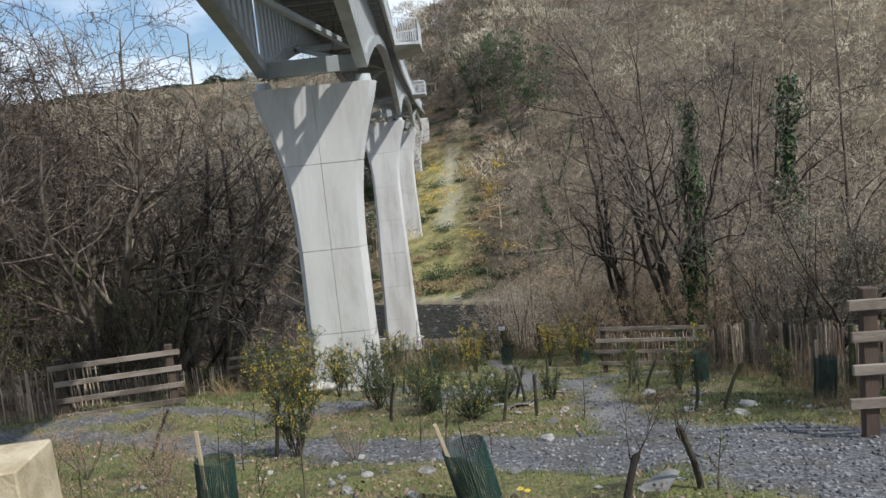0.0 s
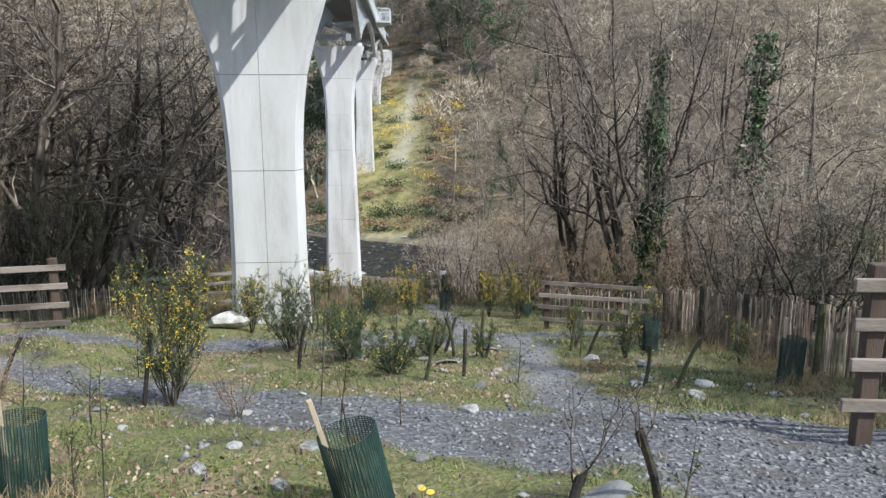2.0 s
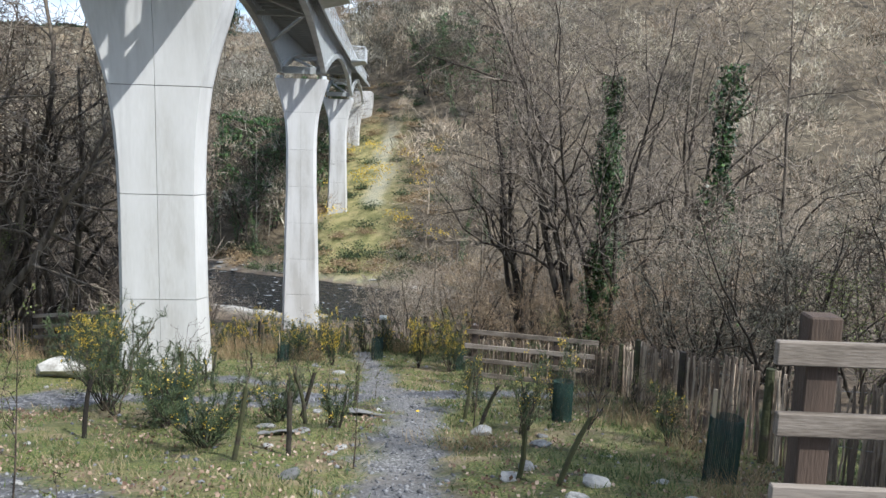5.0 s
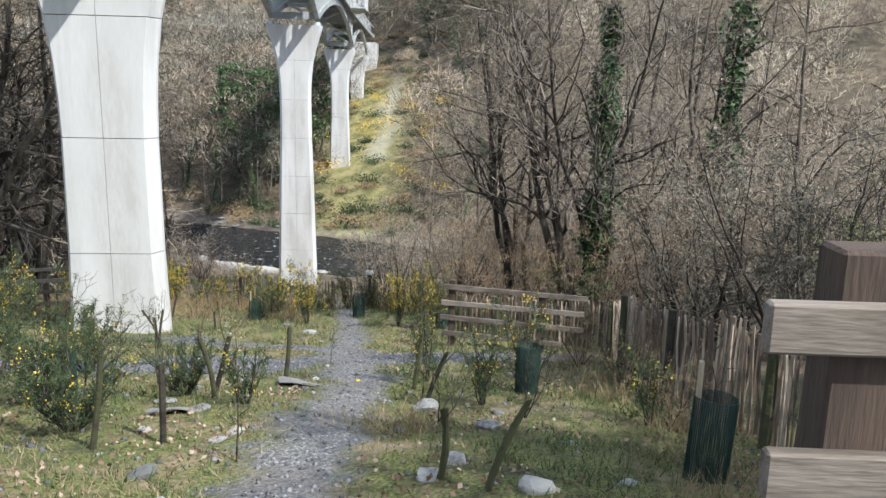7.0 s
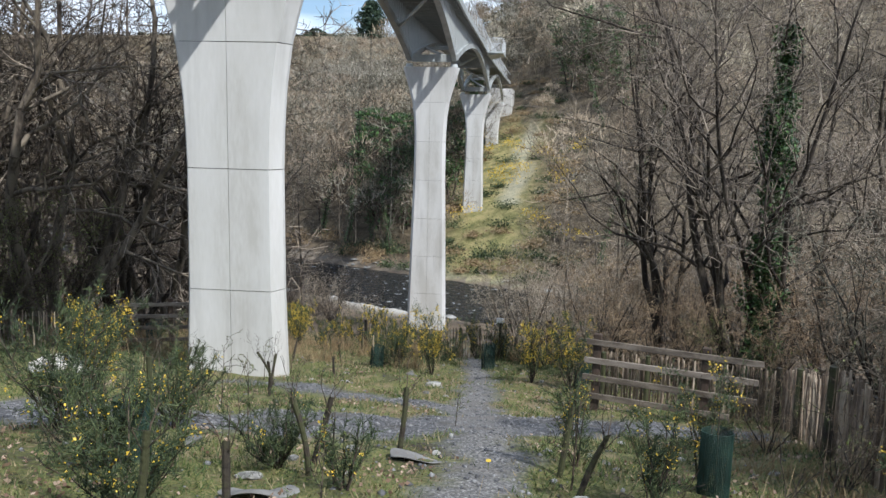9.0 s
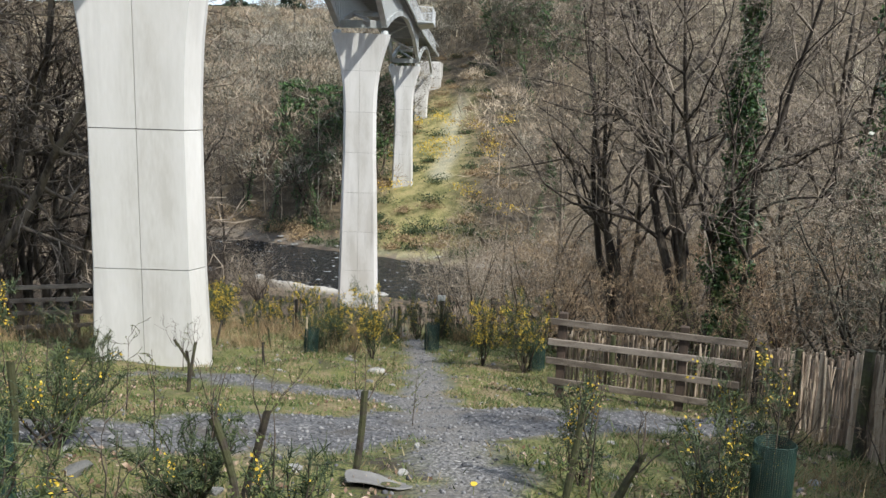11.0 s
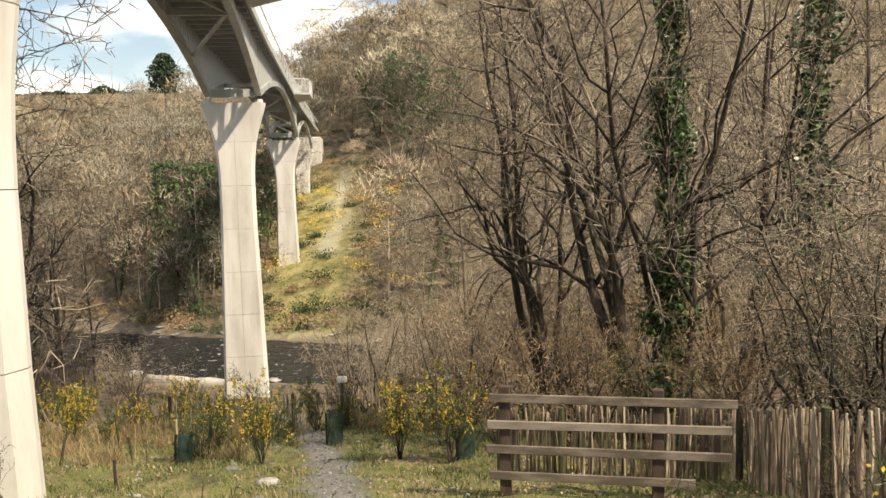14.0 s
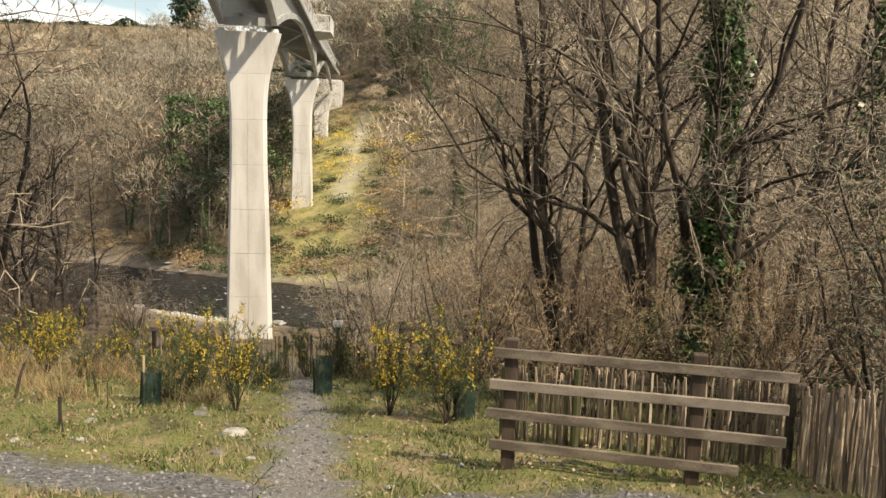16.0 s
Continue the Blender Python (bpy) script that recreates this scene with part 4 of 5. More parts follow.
# ---- trees ----
TREES = np.random.default_rng(21)
BIG = [tree_meshes(np.random.default_rng(60), 1, LIMB, 0.0052, height=10.8, stems=6, tilts=((0.02, 0.0), (-0.3, 0.1), (-0.19, -0.12), (-0.1, 0.2), (0.13, -0.1), (-0.4, 0.05)), levels=4, kids=(12, 9, 4, 2), rad=0.11, first=0.24, spread=0.44, shorten=0.47),
       tree_meshes(np.random.default_rng(61), 1, LIMB, 0.005, height=9.0, stems=5, tilts=((-0.08, 0.0), (-0.2, 0.1), (-0.14, -0.1), (0.16, 0.1), (0.05, 0.2)), levels=4, kids=(11, 7, 4, 2), rad=0.1, first=0.3, spread=0.45, shorten=0.42)]
MID = [tree_meshes(np.random.default_rng(80 + i), 1, (TWIG, TWIGDARK, TWIG, TWIGPALE)[i], 0.008, height=9 + i, stems=1 + i % 3, lean=0.3, levels=3, kids=(10, 7, 5), rad=0.13, first=0.2, spread=0.55, shorten=0.48) for i in range(4)]
SHRUB = [tree_meshes(np.random.default_rng(95 + i), 0, (TWIGDARK, TWIGPALE, TWIGDARK, LICHEN, RUSSET)[i], 0.006, height=4.2, stems=7, lean=0.6, levels=3, kids=(6, 5, 4) if i != 3 else (9, 7, 5), rad=0.045, first=0.1, spread=0.55, shorten=0.5, droop=0.02 if i != 3 else 0.09) for i in range(5)]


def ivied(meshes, x, y, scale, turn, top, count=5200, leaf=0.05, reach=1.0, low=0.0, label="bare many-stemmed tree with a trunk wrapped in dark ivy"):
    ob = plant(meshes, x, y, label, scale, turn)
    g = np.random.default_rng(int(abs(x) * 10))
    bars = meshes[2]
    n = 11
    upright = bars[:n] if reach == 1.0 else bars[(bars[:, 8] <= 1) & (np.hypot(bars[:, 3], bars[:, 4]) < 2.2)]
    upright = upright[(upright[:, 5] < top) & (upright[:, 2] >= low)]
    pick = upright[g.integers(len(upright), size=count)]
    pts = pick[:, 0:3] + (pick[:, 3:6] - pick[:, 0:3]) * g.uniform(0, 1, (count, 1))
    swell = 0.27 + 0.1 * np.sin(pts[:, 2:3] * 2.3 + x) + 0.07 * np.sin(pts[:, 2:3] * 6.1)
    swell = swell * np.clip(1.2 - 0.7 * pts[:, 2:3] / top, 0.3, 1.2)
    ang = g.uniform(0, 6.28, count)
    pts = pts + np.stack([np.cos(ang), np.sin(ang), 0 * ang], -1) * swell * reach * g.uniform(0.55, 1.4, (count, 1)) * (1 + 0.35 * np.sin(3 * ang + 2.1 * pts[:, 2]))[:, None] + g.normal(size=pts.shape) * 0.04
    v, f = leaves(pts, leaf, g)
    tagged(part("ivy", mesh_of("ivy", v, f, IVY), None, ob, "glossy dark green ivy leaves"), kind="stuff")
    return ob


ivied(BIG[0], 7.4, 26.3, 1.0, 0.0, 8.2, 19000, 0.038)
plant(BIG[1], 5.9, 28.3, "bare multi-stemmed tree with dark leaning limbs", 1.0, 0.0)
for x, y, k in ((-15.8, 31.5, 1.2), (-17.5, 33.5, 1.35), (-16.2, 27.2, 1.25), (-20.5, 31.0, 1.4)):
    plant(BIG[1], x, y, "bare multi-stemmed tree with dark leaning limbs", k, y)
plant(BIG[1], 10.2, 29.5, "bare multi-stemmed tree with dark leaning limbs", 1.1, 2.4)
ivied(MID[0], 11.6, 28.6, 1.25, 1.2, 9.5, 3600, label="tall bare tree with ivy up its trunk")
# unseen tall ivy-clad trees, added beside the meadow to throw shade across it
for x, y, k, n in ((10.9, 10.2, 1.0, 5200), (11.0, 7.4, 1.1, 5200), (10.2, 13.4, 0.95, 4200), (12.6, 5.2, 1.3, 5200), (11.9, 12.2, 1.1, 5200)):
    ivied(MID[0], x, y, k, y, 11.0, n, 0.06, 2.0, 0.5, "unseen tall tree thickly clad in dark ivy, added to shade the meadow")
bare_label = "bare grey-brown deciduous tree in early spring"
# darker twigs on the left paint shade, paler ones on the right sunlight
for i, (x, y, k, s) in enumerate(((9.5, 31, 0, 0.9), (15, 32, 3, 1.1), (10.2, 38, 3, 1.0), (17, 40, 3, 1.1), (5.5, 40, 3, 0.9), (9.5, 47, 2, 0.8), (14, 48, 3, 1.1), (21, 50, 3, 1.2),
                                  (3.6, 44, 3, 0.7), (19, 60, 0, 1.1), (8.5, 60, 2, 0.8),
                                  (-11.2, 29.5, 2, 1.35), (-12.0, 31.5, 1, 1.4), (-13.3, 28.2, 1, 1.35), (-10.9, 35.5, 1, 1.3), (-13.4, 38.5, 1, 1.4), (-15.0, 25.0, 1, 1.3), (-11.6, 43, 1, 1.2), (-14.2, 31, 1, 1.4), (-20, 36, 1, 1.5), (-23, 43, 2, 1.6), (-27, 48, 1, 1.6), (-30, 39, 2, 1.6), (-18.5, 29, 1, 1.45), (-12.6, 27.6, 1, 1.2), (-16, 24, 0, 1.3), (-12, 35, 2, 1.05), (-17, 33, 1, 1.0), (-21, 27, 2, 1.1), (-14.5, 41, 0, 0.9), (-20, 41, 1, 1.0), (-25, 35, 3, 1.1), (-13, 49, 1, 0.8), (-19, 52, 2, 1.0),
                                  (-15, 58, 3, 0.9), (-23, 60, 1, 1.1), (-30, 30, 0, 1.1), (-24, 19, 2, 1.0), (-30, 68, 1, 1.1), (-22, 68, 2, 0.8), (-13.6, 33.5, 1, 1.2), (-16, 30, 1, 1.35), (-15, 36.5, 1, 1.25), (-19, 38, 1, 1.3), (-22, 31, 1, 1.4), (-17.5, 43, 1, 1.2), (-24, 50, 1, 1.3))):
    plant(MID[k], x, y, bare_label, s, float(TREES.uniform(0, 6.28)))
for i in range(32):
    x, y = -14.5 - 30 * TREES.uniform(), 27 + 46 * TREES.uniform()
    plant(MID[(1, 1, 2, 3, 1)[i % 5]], float(x), float(y), bare_label, float(TREES.uniform(0.75, 1.2)), float(TREES.uniform(0, 6.28)))
shrub_label = "tangled leafless thicket of thin brown stems"
# same here: pale kind for the sunlit right, dark kinds for the shaded left
for i, (x, y, k, s) in enumerate(((9.0, 23.5, 1, 0.9), (9.4, 19.5, 2, 1.0), (10.5, 15.5, 2, 1.0), (12.5, 20.5, 1, 1.2), (11, 27, 1, 1.0), (6.0, 31.5, 1, 0.8), (2.2, 36.5, 1, 0.9), (4.0, 38.5, 1, 0.9), (7.5, 34, 2, 1.0), (1.4, 42, 1, 0.9),
                                  (14, 29, 1, 1.2), (9.2, 41, 1, 1.1), (12, 34, 1, 1.1), (16, 24, 1, 1.2), (3.2, 50, 1, 0.9), (0.8, 54, 0, 0.8), (10.5, 50, 0, 1.1), (18, 35, 1, 1.2), (8.6, 13, 0, 0.8),
                                  (-12.5, 26, 0, 1.0), (-11.5, 30.5, 2, 0.9), (-14.5, 31.5, 0, 1.1), (-10.8, 37.5, 0, 1.0), (-13, 44, 2, 1.0), (-16.5, 37, 0, 1.2), (-11.5, 50, 0, 1.0), (-14, 22.5, 2, 0.9), (-17.5, 28.5, 0, 1.1), (-17, 20, 0, 1.0),
                                  (-10.5, 56, 2, 0.9), (-17, 47, 0, 1.2), (-21, 34, 2, 1.2), (-12.5, 62, 1, 0.9), (-19, 63, 0, 1.0), (-9.8, 43, 0, 0.8), (-12.2, 28.2, 0, 1.15), (-13.4, 35.5, 2, 1.15), (-15.2, 27, 0, 1.3), (-12.0, 40.5, 0, 1.1), (-19, 31, 2, 1.4), (-14.6, 47, 0, 1.2), (2.6, 46.5, 1, 0.9), (4.6, 47.5, 1, 1.0), (6.8, 49, 0, 1.0), (5.4, 43.5, 1, 0.9), (3.4, 55, 1, 0.9), (7.5, 53.5, 1, 1.1), (5.2, 58, 0, 0.9), (-14.5, 64.5, 1, 0.8), (-17, 66, 2, 0.9), (-20.5, 66.5, 1, 0.9), (-9.0, 60.5, 1, 0.6), (-24, 67, 0, 1.0), (-12, 57.5, 1, 0.7), (9.6, 21.6, 1, 1.0), (10.4, 24.6, 1, 1.15), (6.6, 30.2, 1, 0.75), (9.0, 31.5, 1, 1.0), (5.0, 34.0, 1, 0.7), (8.2, 37.0, 1, 1.0), (11.5, 38.5, 1, 1.2), (6.2, 38.0, 1, 0.8), (10.5, 43.5, 1, 1.2), (8.0, 28.0, 1, 0.7))):
    plant(SHRUB[k], x, y, shrub_label, s, float(TREES.uniform(0, 6.28)), "thicket", "bush", "leafless thickets", 0.1)
for x, y, k, turn in ((-3.5, 8.3, 0.17, 0.0), (-2.7, 9.1, 0.15, 1.3), (-2.25, 8.1, 0.13, 2.4), (-3.1, 9.9, 0.18, 3.3), (-4.2, 10.4, 0.2, 4.4), (-0.95, 10.3, 0.16, 5.0), (-1.9, 11.6, 0.17, 0.7), (5.6, 15.6, 0.2, 1.1), (5.45, 17.4, 0.2, 2.9), (5.5, 13.6, 0.17, 4.9)):
    plant(SHRUB[4], x, y, "low dry bramble stems in the rough grass", k, turn, "bramble", "bush", "low brambles", 0.02)
for x, y, k, turn in ((4.6, 26.6, 0.6, 0.0), (5.6, 25.4, 0.55, 1.0), (6.4, 27.4, 0.7, 2.2), (8.4, 25.2, 0.65, 3.1), (9.3, 27.2, 0.8, 4.0), (7.2, 29.4, 0.8, 5.1), (4.4, 30.0, 0.75, 0.6), (3.0, 30.6, 0.5, 1.9), (10.2, 24.6, 0.8, 2.7), (5.3, 33.2, 0.8, 3.6), (8.8, 31.6, 0.9, 4.6), (11.6, 30.0, 0.9, 5.6), (7.0, 24.0, 0.45, 0.9)):
    plant(SHRUB[4], x, y, "tangle of russet bramble and sapling stems behind the fence", k, turn, "thicket", "bush", "russet thickets", 0.1)
for x, y, k, turn in ((8.9, 22.2, 0.95, 0.4), (10.2, 20.2, 1.0, 2.0)):
    plant(SHRUB[3], x, y, "arching grey-green lichened thicket behind the paling fence", k, turn, "thicket", "bush", "lichened thickets", 0.1)


# ---- far woods ----
def far_woods():
    """Leafless crowns over the whole far hillside: limbs, and sprays of fine twigs about them."""
    g = np.random.default_rng(5)
    kinds = []
    for i in range(8):
        r = np.random.default_rng(130 + i)
        h = 9.5 + 1.3 * (i % 4)
        b = grow(r, height=h, stems=1, lean=0.25, levels=1, kids=(13,), rad=0.12, first=0.1, spread=0.6, shorten=0.5)
        n = 640
        lobes = r.normal(size=(7, 3)) * [h * 0.16, h * 0.16, h * 0.14] + [0, 0, h * 0.66]
        way = r.normal(size=(n, 3))
        way /= np.linalg.norm(way, axis=1, keepdims=True)
        way[:, 2] = np.abs(way[:, 2]) * 0.9 - 0.15
        p = lobes[r.integers(7, size=n)] + way * (h * 0.17) * r.uniform(0.35, 1.0, (n, 1)) ** 0.6
        q = p + (way * 0.6 + r.normal(size=(n, 3)) * 0.42 + [0, 0, 0.35]) * r.uniform(0.3, 0.8, (n, 1))
        kinds.append((b, p, q))
    sets = [([], []), ([], []), ([], []), ([], [])]
    sizes, count = [0, 0, 0, 0], 0
    while count < 1080:
        x, d = g.uniform(-150, 150), 3 + 235 * g.uniform() ** 1.15
        above = count < 110
        ridge = 110 <= count < 230
        if above:
            x, d = g.uniform(-11, 16), g.uniform(54, 125)
        bank = 230 <= count < 400
        if bank:
            x, d = g.uniform(-48, -9.8), g.uniform(3, 50)
        y = river_y(x) + 8 + d
        if ridge:
            x, y, d = g.uniform(-185, -64), g.uniform(296, 324), 215
        if not ridge and abs(x) > 25 + 0.62 * y or (abs(x + 0.225 * y) < 5 and 165 < y < 222) or (-9.3 + (0 if d > 20 else 1) < x < 1.6 - (0.02 * d if d > 40 else 0) and d < 53):
            continue
        b, p, q = kinds[int(g.integers(8))]
        s, a = g.uniform(0.65, 1.25) * (0.62 if d > 135 else 1.0), g.uniform(0, 6.28)
        rot = np.array([[math.cos(a), -math.sin(a), 0], [math.sin(a), math.cos(a), 0], [0, 0, 1]]) * s
        at = np.array([x, y, float(land(x, y)) - 0.2 if not ridge else 36.0 - 0.42 * (326 - y) - 6.5 * s])
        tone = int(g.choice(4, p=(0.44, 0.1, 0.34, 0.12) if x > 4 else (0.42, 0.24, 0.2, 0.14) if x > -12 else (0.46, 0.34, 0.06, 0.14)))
        # tone 3 is the darker copy that paints shaded crowns
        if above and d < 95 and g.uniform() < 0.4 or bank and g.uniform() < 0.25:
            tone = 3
        wide = 0.027 + 0.0002 * d
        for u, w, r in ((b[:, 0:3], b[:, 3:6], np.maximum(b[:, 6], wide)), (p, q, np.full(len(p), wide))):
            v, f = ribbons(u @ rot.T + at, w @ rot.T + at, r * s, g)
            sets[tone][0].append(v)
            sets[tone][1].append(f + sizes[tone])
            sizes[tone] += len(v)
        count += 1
    for (vs, fs), mat, hue in zip(sets, FARTWIG + [SHADETWIG], ("brown", "grey-brown", "pale straw-brown", "dark shade-toned")):
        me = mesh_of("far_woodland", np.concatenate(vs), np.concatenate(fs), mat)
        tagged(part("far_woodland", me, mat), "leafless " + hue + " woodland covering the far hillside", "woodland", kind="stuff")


far_woods()


# ---- stones, litter and grass ----
def rock_mesh(seed, flat=0.6, mat=ROCK):
    g = np.random.default_rng(seed)
    bm = bmesh.new()
    bmesh.ops.create_icosphere(bm, subdivisions=2, radius=0.5)
    cuts = [(Vector(g.normal(size=3)).normalized(), float(g.uniform(0.3, 0.42))) for _ in range(7)]
    for v in bm.verts:
        for nrm, d in cuts:
            over = v.co.dot(nrm) - d
            if over > 0:
                v.co -= nrm * over
        v.co += Vector(g.normal(size=3)) * 0.012
        v.co.z *= flat
    me = bpy.data.meshes.new("stone")
    bm.to_mesh(me)
    bm.free()
    me.materials.append(mat)
    return me


ROCKS = [rock_mesh(i, 0.35 + 0.1 * (i % 4)) for i in range(6)]
for i, (x, y, size) in enumerate(((0.83, 6.71, 0.14), (1.04, 6.54, 0.15), (-0.5, 8.42, 0.13), (-0.59, 7.84, 0.12), (0.59, 6.15, 0.17), (1.28, 6.41, 0.12), (2.29, 8.17, 0.12), (0.05, 8.4, 0.16), (3.55, 12.15, 0.17),
                                  (3.99, 11.4, 0.2), (3.37, 11.86, 0.2), (3.86, 13.28, 0.22), (3.77, 10.97, 0.22), (1.82, 13.07, 0.14), (1.78, 11.38, 0.12), (1.28, 10.16, 0.2), (4.67, 11.09, 0.16), (-0.09, 15.23, 0.22),
                                  (1.74, 12.8, 0.16), (1.49, 11.87, 0.2), (3.32, 14.32, 0.3), (4.03, 14.18, 0.12), (-0.1, 14.67, 0.18), (0.97, 14.94, 0.12), (0.85, 14.26, 0.2), (1.25, 15.84, 0.16), (-1.31, 25.04, 0.16),
                                  (0.77, 24.09, 0.3), (0.03, 25.52, 0.2), (-1.28, 27.16, 0.14))):
    ob = tagged(new("stone", ROCKS[i % 6]), "loose angular grey stone lying in the grass", "stone", "loose stones")
    ob.location = (x, y, float(land(x, y)) + size * 0.08)
    ob.rotation_euler = (RNG.uniform(-0.2, 0.2), RNG.uniform(-0.2, 0.2), RNG.uniform(0, 6.28))
    ob.scale = (size * 1.2, size, size)
SCATTER = np.random.default_rng(77)
count = 0
while count < 150:
    x, y = SCATTER.uniform(-7, 6), 4 + 26 * SCATTER.uniform() ** 1.2
    if -0.1 < bare(x, y) < 1.3 or SCATTER.uniform() < 0.12:
        size = float(SCATTER.uniform(0.04, 0.12))
        ob = tagged(new("stone", ROCKS[count % 6]), "small loose grey stone by the path", "stone", "loose stones")
        ob.location = (x, y, float(land(x, y)) + size * 0.1)
        ob.rotation_euler = (SCATTER.uniform(-0.3, 0.3), SCATTER.uniform(-0.3, 0.3), SCATTER.uniform(0, 6.28))
        ob.scale = (size * 1.3, size, size)
        count += 1

boulder = tagged(part("boulder", rock_mesh(31, 0.42, PALEROCK), None), "long pale flat-topped boulder beside the gravel path", "boulder")
boulder.location = (-2.78, 17.35, float(land(-2.78, 17.35)) + 0.15)
boulder.scale = (0.92, 0.55, 0.95)
boulder.rotation_euler = (0, 0, 0.15)

bm = block(bmesh.new(), (0.95, 0.55, 1.0), Matrix(), 0.012)
for v in bm.verts:
    v.co.x *= 1 + 0.05 * (0.5 - v.co.z)
plinth = tagged(part("stone_block", bm, BUFF), "upright sawn block of buff sandstone standing in the grass", "stone block")
plinth.location = (-2.66, 6.1, float(land(-2.66, 6.1)) + 0.36)
plinth.rotation_euler = (0, 0, 0.12)

# river gravel bar and bank stones
for i in range(26):
    x = float(SCATTER.uniform(-20, 4))
    side = -7.6 if i % 2 else 8.6
    size = float(0.25 + 0.75 * SCATTER.uniform() ** 2)
    y = float(river_y(x)) + side + SCATTER.normal() * 0.6
    ob = tagged(new("river_boulder", ROCKS[i % 6]), "pale rounded boulder at the river's edge", "boulder", "river boulders")
    ob.location = (x, y, float(land(x, y)) + size * 0.1)
    ob.scale = (size * 1.3, size, size)
    ob.rotation_euler = (0, 0, SCATTER.uniform(0, 6.28))

# notice on the far palings
sign = thing("sign", "small white painted board on a short post", "sign", (1.5, 32.7, float(land(1.5, 32.7))))
part("board", block(bmesh.new(), (0.24, 0.03, 0.16), pose(0, -0.05, 1.2), 0.01), WHITE, sign)
part("post", block(bmesh.new(), (0.08, 0.08, 1.4), pose(0, 0.01, 0.65), 0.008), POSTWOOD, sign)


def chips(name, n, region, low, high, mat, label, on_path):
    """Small angular stones strewn as one sheet of stuff."""
    g = np.random.default_rng(len(name))
    x0, x1, y0, y1 = region
    got, k = [], 0
    while k < n:
        x, y = g.uniform(x0, x1, 4 * n), y0 + (y1 - y0) * g.uniform(0, 1, 4 * n) ** 1.5
        ok = (bare(x, y) < g.normal(size=4 * n) * 0.12 + 0.03) == on_path
        got.append(np.stack([x[ok], y[ok]], -1))
        k += int(ok.sum())
    p = np.concatenate(got)[:n]
    size = low + (high - low) * g.uniform(0, 1, n) ** 3
    base = np.array([[1, 0, 0], [0, 1, 0], [-1, 0, 0], [0, -1, 0], [0.1, 0.1, 0.7], [0, 0, -0.5]])
    v = base[None] * g.uniform(0.5, 1.2, (n, 6, 3))
    a = g.uniform(0, 6.28, n)
    c, s = np.cos(a)[:, None], np.sin(a)[:, None]
    v = np.stack([v[..., 0] * c - v[..., 1] * s, v[..., 0] * s + v[..., 1] * c, v[..., 2]], -1) * size[:, None, None]
    v += np.stack([p[:, 0], p[:, 1], land(p[:, 0], p[:, 1]) + size * 0.15], -1)[:, None]
    tri = np.array([[0, 1, 4], [1, 2, 4], [2, 3, 4], [3, 0, 4], [1, 0, 5], [2, 1, 5], [3, 2, 5], [0, 3, 5]])
    f = (tri[None] + 6 * np.arange(n)[:, None, None]).reshape(-1, 3)
    tagged(part(name, mesh_of(name, v.reshape(-1, 3), f, mat), mat), label, "gravel", kind="stuff")


chips("path_gravel", 14000, (-7, 6.5, 4.5, 31), 0.009, 0.038, SLATE, "loose blue-grey slate chippings on the paths", True)
chips("meadow_chippings", 2600, (-6, 6.2, 4, 30), 0.012, 0.05, SLATE, "stray slate chippings in the grass", False)


def sward():
    g = np.random.default_rng(3)
    n = 420000
    x = g.uniform(-13, 7.5, n)
    y = 3.6 + 32 * g.uniform(0, 1, n) ** 1.9
    patch = np.sin(x * 1.9 + 0.7 * y) * np.sin(y * 1.6 - 0.5 * x) + 0.6 * np.sin(x * 4.3 + 1.3) * np.sin(y * 3.9 + 0.4) + 0.4 * np.sin(x * 9 + y * 7)
    ok = (bare(x, y) > 0.02 + g.normal(size=n) * 0.1) & (patch + g.normal(size=n) * 0.55 > -0.35)
    inside = (np.abs(x - 0.0) < 4 + 0.62 * y)
    x, y, patch = x[ok & inside], y[ok & inside], patch[ok & inside]
    n = len(x)
    h = g.uniform(0.018, 0.05, n) * (1 + 0.7 * np.clip(patch, 0, 1.5)) * (1 + 0.03 * y)
    a = g.uniform(0, 6.28, n)
    w = g.uniform(0.0013, 0.0028, n) * (1 + 0.12 * y)
    base = np.stack([x, y, land(x, y) - 0.005], -1)
    side = np.stack([np.cos(a), np.sin(a), 0 * a], -1) * w[:, None]
    lean = np.stack([g.normal(size=n) * 0.6, g.normal(size=n) * 0.6, np.ones(n)], -1) * h[:, None]
    v = np.stack([base - side, base + side, base + lean], 1).reshape(-1, 3)
    f = np.arange(n * 3).reshape(-1, 3)
    tagged(part("grass", mesh_of("grass", v, f, GRASS), GRASS), "short mossy grass with straw-coloured dead blades", "grass", kind="stuff")


sward()


